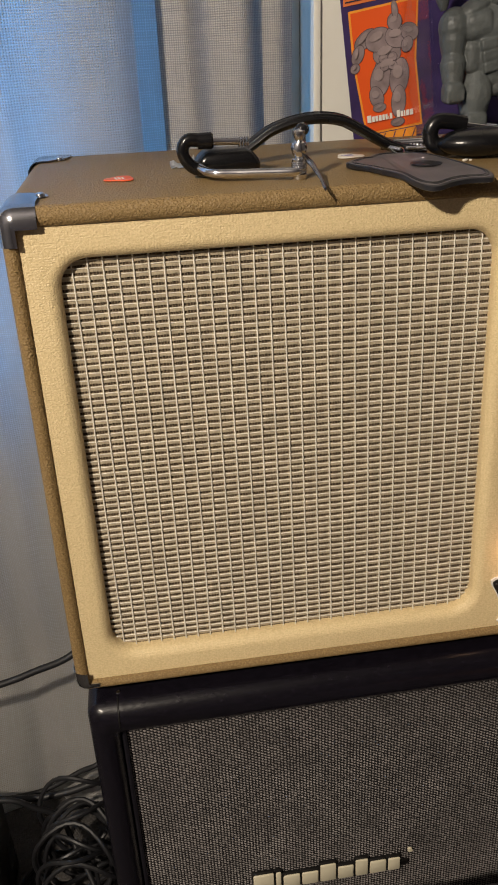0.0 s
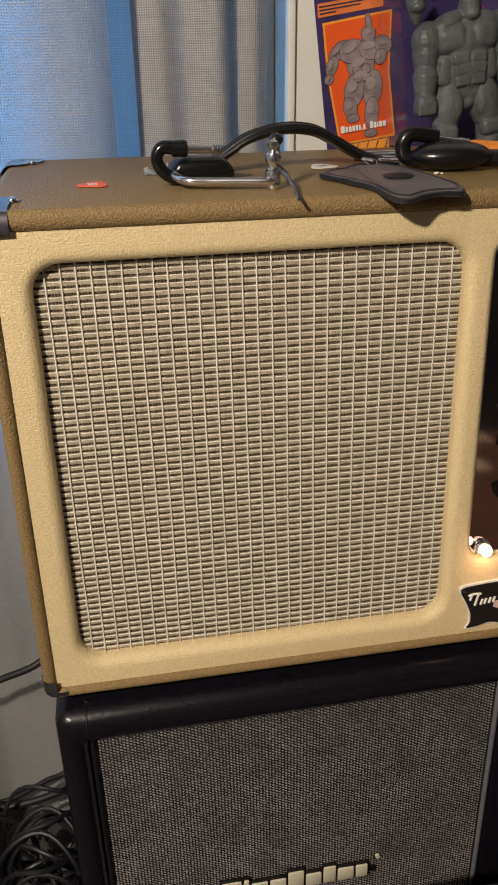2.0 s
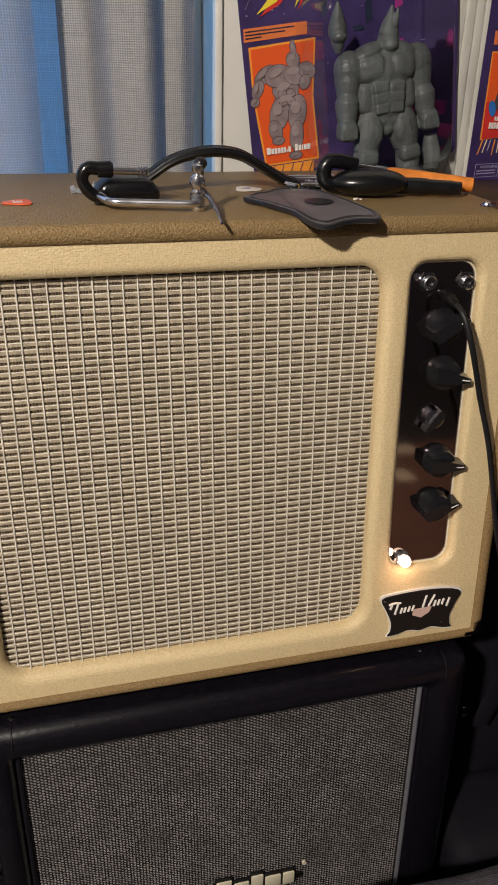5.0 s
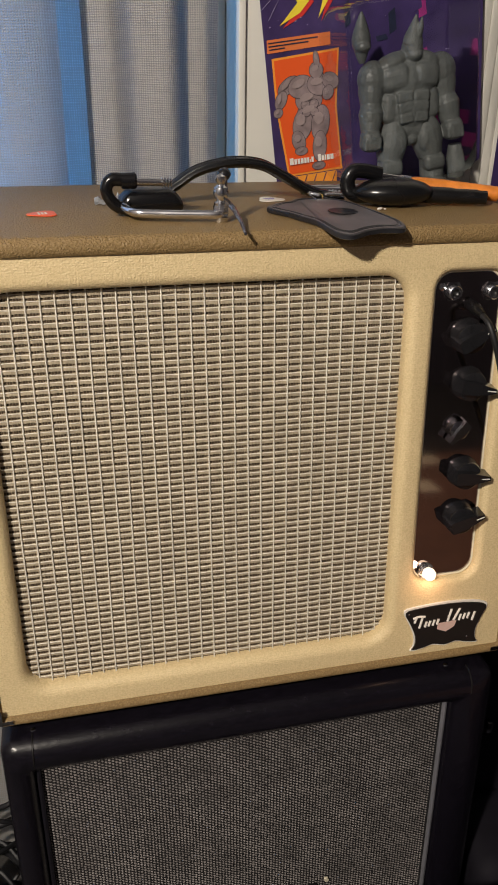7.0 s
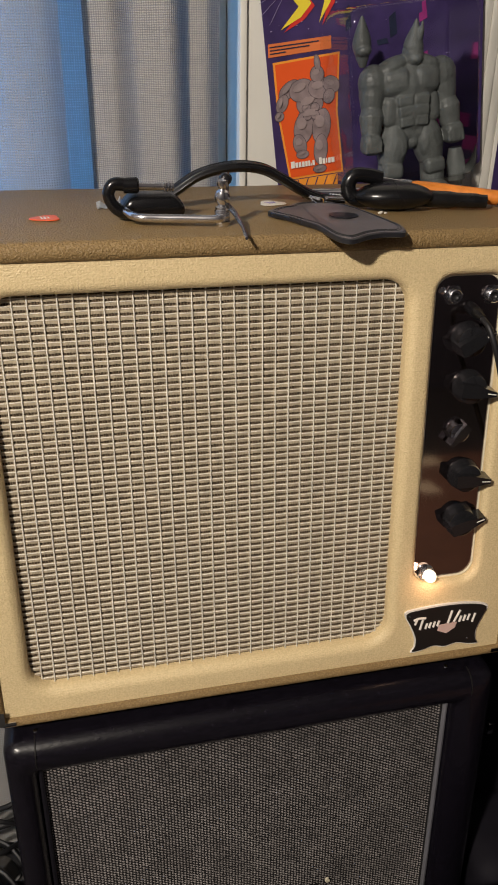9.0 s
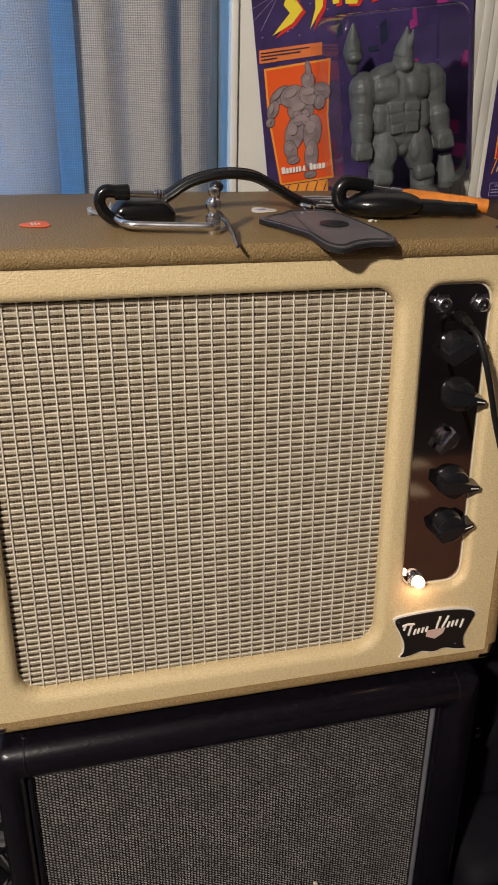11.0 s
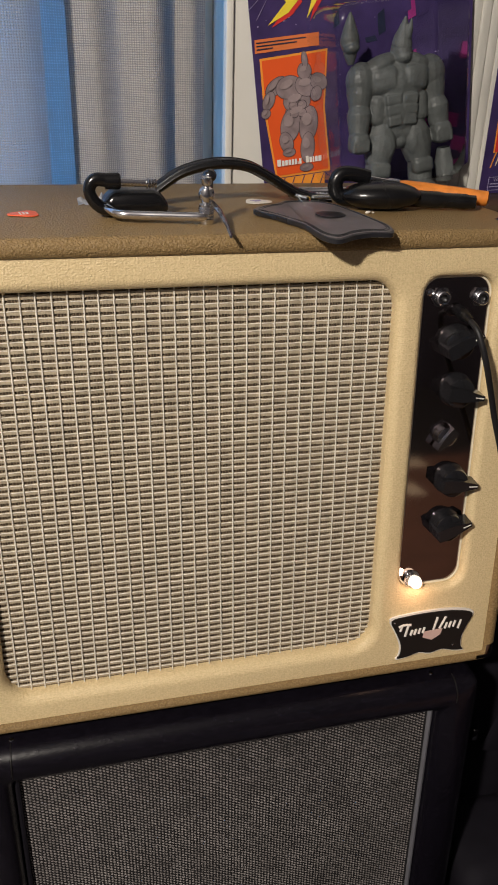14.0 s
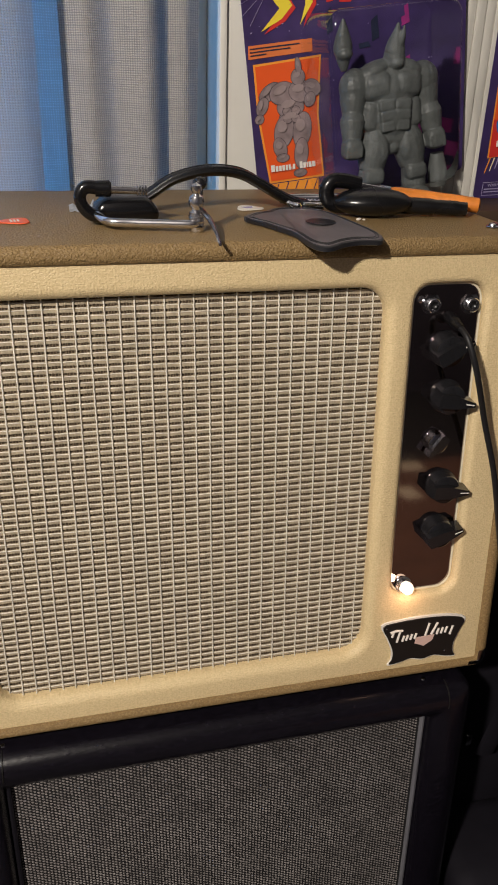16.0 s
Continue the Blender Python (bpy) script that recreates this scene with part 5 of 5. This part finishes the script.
part("tail", tube(spline([(0.010, -0.03, 0.14), (0.020, -0.05, 0.09), (0.018, -0.060, 0.03), (0.010, -0.08, 0.004)], 8), 0.0026, 8), CABLE, coil)


def loose_lead(pts, r, label):
    tagged(part("audio_lead", tube(spline(pts, 8), r, 10), CABLE), label, "cable", "loose leads")


loose_lead([(-0.55, 0.23, 0.17), (-0.30, 0.22, 0.215), (-0.151, 0.22, 0.252), (-0.104, 0.22, 0.267), (-0.053, 0.22, 0.287), (-0.015, 0.25, 0.31), (0.02, 0.31, 0.35), (0.04, 0.32, 0.40)], 0.0048, "thick black cable running behind an amplifier")
loose_lead([(-0.50, 0.25, 0.00), (-0.30, 0.24, 0.006), (-0.198, 0.24, 0.009), (-0.131, 0.24, 0.017), (-0.078, 0.24, 0.044), (-0.043, 0.24, 0.062), (-0.01, 0.29, 0.08), (0.05, 0.31, 0.06)], 0.0038, "thin black lead rising behind a cabinet")
loose_lead([(-0.50, 0.20, 0.09), (-0.30, 0.20, 0.078), (-0.180, 0.19, 0.070), (-0.120, 0.19, 0.063), (-0.064, 0.19, 0.073), (-0.033, 0.20, 0.085), (-0.01, 0.29, 0.10), (0.06, 0.31, 0.08)], 0.0050, "black cable sagging before a curtain")
loose_lead([(-0.50, 0.16, 0.11), (-0.30, 0.16, 0.112), (-0.170, 0.16, 0.106), (-0.129, 0.16, 0.081), (-0.099, 0.16, 0.055), (-0.084, 0.14, 0.028), (-0.05, 0.07, 0.0), (-0.04, 0.0, FLOOR + 0.004)], 0.0038, "black cable dropping into a coil")
loose_lead([(-0.40, 0.02, FLOOR + 0.004), (-0.25, 0.00, FLOOR + 0.004), (-0.15, 0.03, FLOOR + 0.03), (-0.06, 0.02, FLOOR + 0.05), (-0.03, -0.04, FLOOR + 0.004)], 0.0032, "black lead lying on carpet")

box_dev = empty("power_strip", "black plastic power box among cables on carpet", "power strip", at=pose(-0.255, 0.12, FLOOR))
part("housing", box(-0.10, 0.085, -0.06, 0.05, 0.001, 0.150, 0.006, 3), BLACK_PAINT, box_dev)
for i in range(3):
    part("socket", lathe([(0, 0), (0.015, 0), (0.015, 0.002), (0.012, 0.003), (0, 0.001)], 18, pose(-0.07 + i * 0.05, 0.0, 0.1495)), RUBBER, box_dev)
part("switch", box(0.05, 0.066, -0.012, 0.012, 0.149, 0.155, 0.002), KNOB, box_dev)

# angled microphone-style jack lead before the cabinet's plate
lead2 = empty("jack_plug_lead", "black bent jack lead with grey sleeve before a speaker cabinet", "cable", at=pose(0, 0, 0))
part("cord", tube(spline([(0.300, 0.000, -0.030), (0.318, -0.002, 0.012), (0.331, -0.004, 0.036), (0.344, -0.005, 0.058), (0.361, -0.006, 0.065), (0.377, -0.006, 0.052), (0.386, -0.008, 0.022), (0.390, -0.010, -0.034)], 6), 0.0058, 12), CABLE, lead2)
part("sleeve", tube([(0.3770, -0.006, 0.050), (0.3835, -0.0075, 0.032)], 0.0068, 12), GREY_BEAD, lead2, "grey plug sleeve")

# ---- dark side of the place: gig bag, plug, sofa edge ----
bag = empty("gig_bag", "black padded nylon guitar bag standing beside an amplifier", "gig bag", at=pose(0.812, 0.14, FLOOR, 0, 0, -4))
bb_ = box(-0.285, 0.26, -0.075, 0.10, 0.0, 1.02, 0.045, 4)
bmesh.ops.subdivide_edges(bb_, edges=[e for e in bb_.edges if e.calc_length() > 0.2], cuts=6, use_grid_fill=True)
for v in bb_.verts:
    k = v.co.z / 1.02
    v.co.x = v.co.x * (1 - 0.42 * k ** 2) + 0.07 * k + 0.006 * math.sin(9 * v.co.z + 5 * v.co.y)
    v.co.y += 0.012 * math.sin(6 * v.co.z + 3 * v.co.x) * (1 if 0.03 < v.co.z else 0)
part("body", bb_, NYLON, bag)
pk = box(-0.150, 0.20, -0.105, -0.060, 0.10, 0.50, 0.022, 3)
part("pocket", pk, NYLON, bag)
# Added black block that hides the lit carpet so this corner stays dark.
part("lower_pocket", box(-0.268, 0.20, -0.200, -0.062, 0.0, 0.150, 0.030, 4), NYLON, bag)
part("zip", tube(spline([(-0.140, -0.106, 0.14), (-0.140, -0.106, 0.44), (-0.10, -0.106, 0.480), (0.15, -0.106, 0.485)], 5), 0.0030, 6), BLACK_PAINT, bag)
part("zip_pull", box(-0.229, -0.221, -0.086, -0.076, 0.268, 0.286, 0.002), NICKEL, bag, "small metal zip pull")
part("carry_strap", tube(spline([(-0.20, -0.085, 0.86), (-0.19, -0.105, 0.70), (-0.178, -0.108, 0.55), (-0.185, -0.10, 0.38), (-0.20, -0.085, 0.25)], 6), 0.014, 10, flat=0.25, up=(0, 1, 0)), NYLON, bag)

plug = empty("brass_jack_plug", "small brass tipped jack plug lying on dark carpet", "jack plug", at=pose(0.575, 0.03, FLOOR + 0.006, 0, 0, 25))
part("barrel", lathe([(0, 0), (0.005, 0), (0.006, 0.004), (0.006, 0.030), (0.0035, 0.040), (0, 0.040)], 14, pose(0, 0, 0, 0, 90, 0)), BRASS, plug)
part("tip", lathe([(0.0032, 0), (0.0032, 0.020), (0.0024, 0.022), (0.0033, 0.026), (0, 0.031)], 12, pose(0, 0, 0, 0, -90, 0)), BRASS, plug)

stool = empty("ottoman", "charcoal grey tweed ottoman seat standing before the amplifiers", "ottoman", at=pose(0, 0, 0))
sx0, sx1, sy0, sy1, sz = 0.14, 1.45, -1.25, -0.105, 0.212
sf = bmesh.new()
su = 80
def seat_loop(y, z, puff):
    return [Vector((sx0 + (sx1 - sx0) * i / su, y + puff * 0.002 * math.sin(i * 0.5), z + puff * 0.0015 * math.sin(i * 0.32 + y * 6))) for i in range(su + 1)]
prof = [(sy1 + 0.005, 0.02), (sy1, 0.05), (sy1, 0.10), (sy1, sz - 0.040)] + [(sy1 - 0.035 + 0.035 * math.cos(a), sz - 0.035 + 0.035 * math.sin(a)) for a in (math.pi / 2 * i / 8 for i in range(9))] + [(sy1 - 0.2, sz + 0.006), (sy1 - 0.45, sz + 0.008), (sy0, sz), (sy0, 0.02)]
loft([seat_loop(y, z, 1 if z > 0.1 else 0) for y, z in prof], False, False, sf)
part("seat", sf, SOFA, stool)
for x in (sx0, sx1):
    end = bmesh.new()
    end.faces.new([end.verts.new((x, y, z)) for y, z in prof])
    part("end_panel", end, SOFA, stool, smooth=False)
part("piping", tube(seat_loop(sy1 - 0.003, sz - 0.032, 1), 0.0030, 8), SOFA, stool)
part("base", box(sx0 + 0.01, sx1 - 0.01, sy0 + 0.01, sy1 - 0.02, FLOOR + 0.03, 0.02), DARK_WOOD, stool)
for x in (sx0 + 0.08, sx1 - 0.08):
    for y in (sy0 + 0.05, sy1 - 0.08):
        part("leg", lathe([(0, 0), (0.018, 0), (0.024, 0.03), (0, 0.03)], 14, pose(x, y, FLOOR)), DARK_WOOD, stool)

# Out of view; added so that the control panel mirrors brown and pale patches.
crate = empty("cardboard_box", "flat brown cardboard box with manila labels, out of view, added for the panel's reflection", "box", at=pose(0, 0, 0))
part("carton", box(0.552, 1.30, -1.14, -0.150, sz + 0.009, sz + 0.060, 0.004), CARTON, crate)
for x0, x1, y0, y1 in ((0.935, 0.995, -1.130, -1.060), (0.852, 0.897, -0.948, -0.872)):
    part("label", box(x0, x1, y0, y1, sz + 0.0596, sz + 0.0606), PAPER, crate, smooth=False)
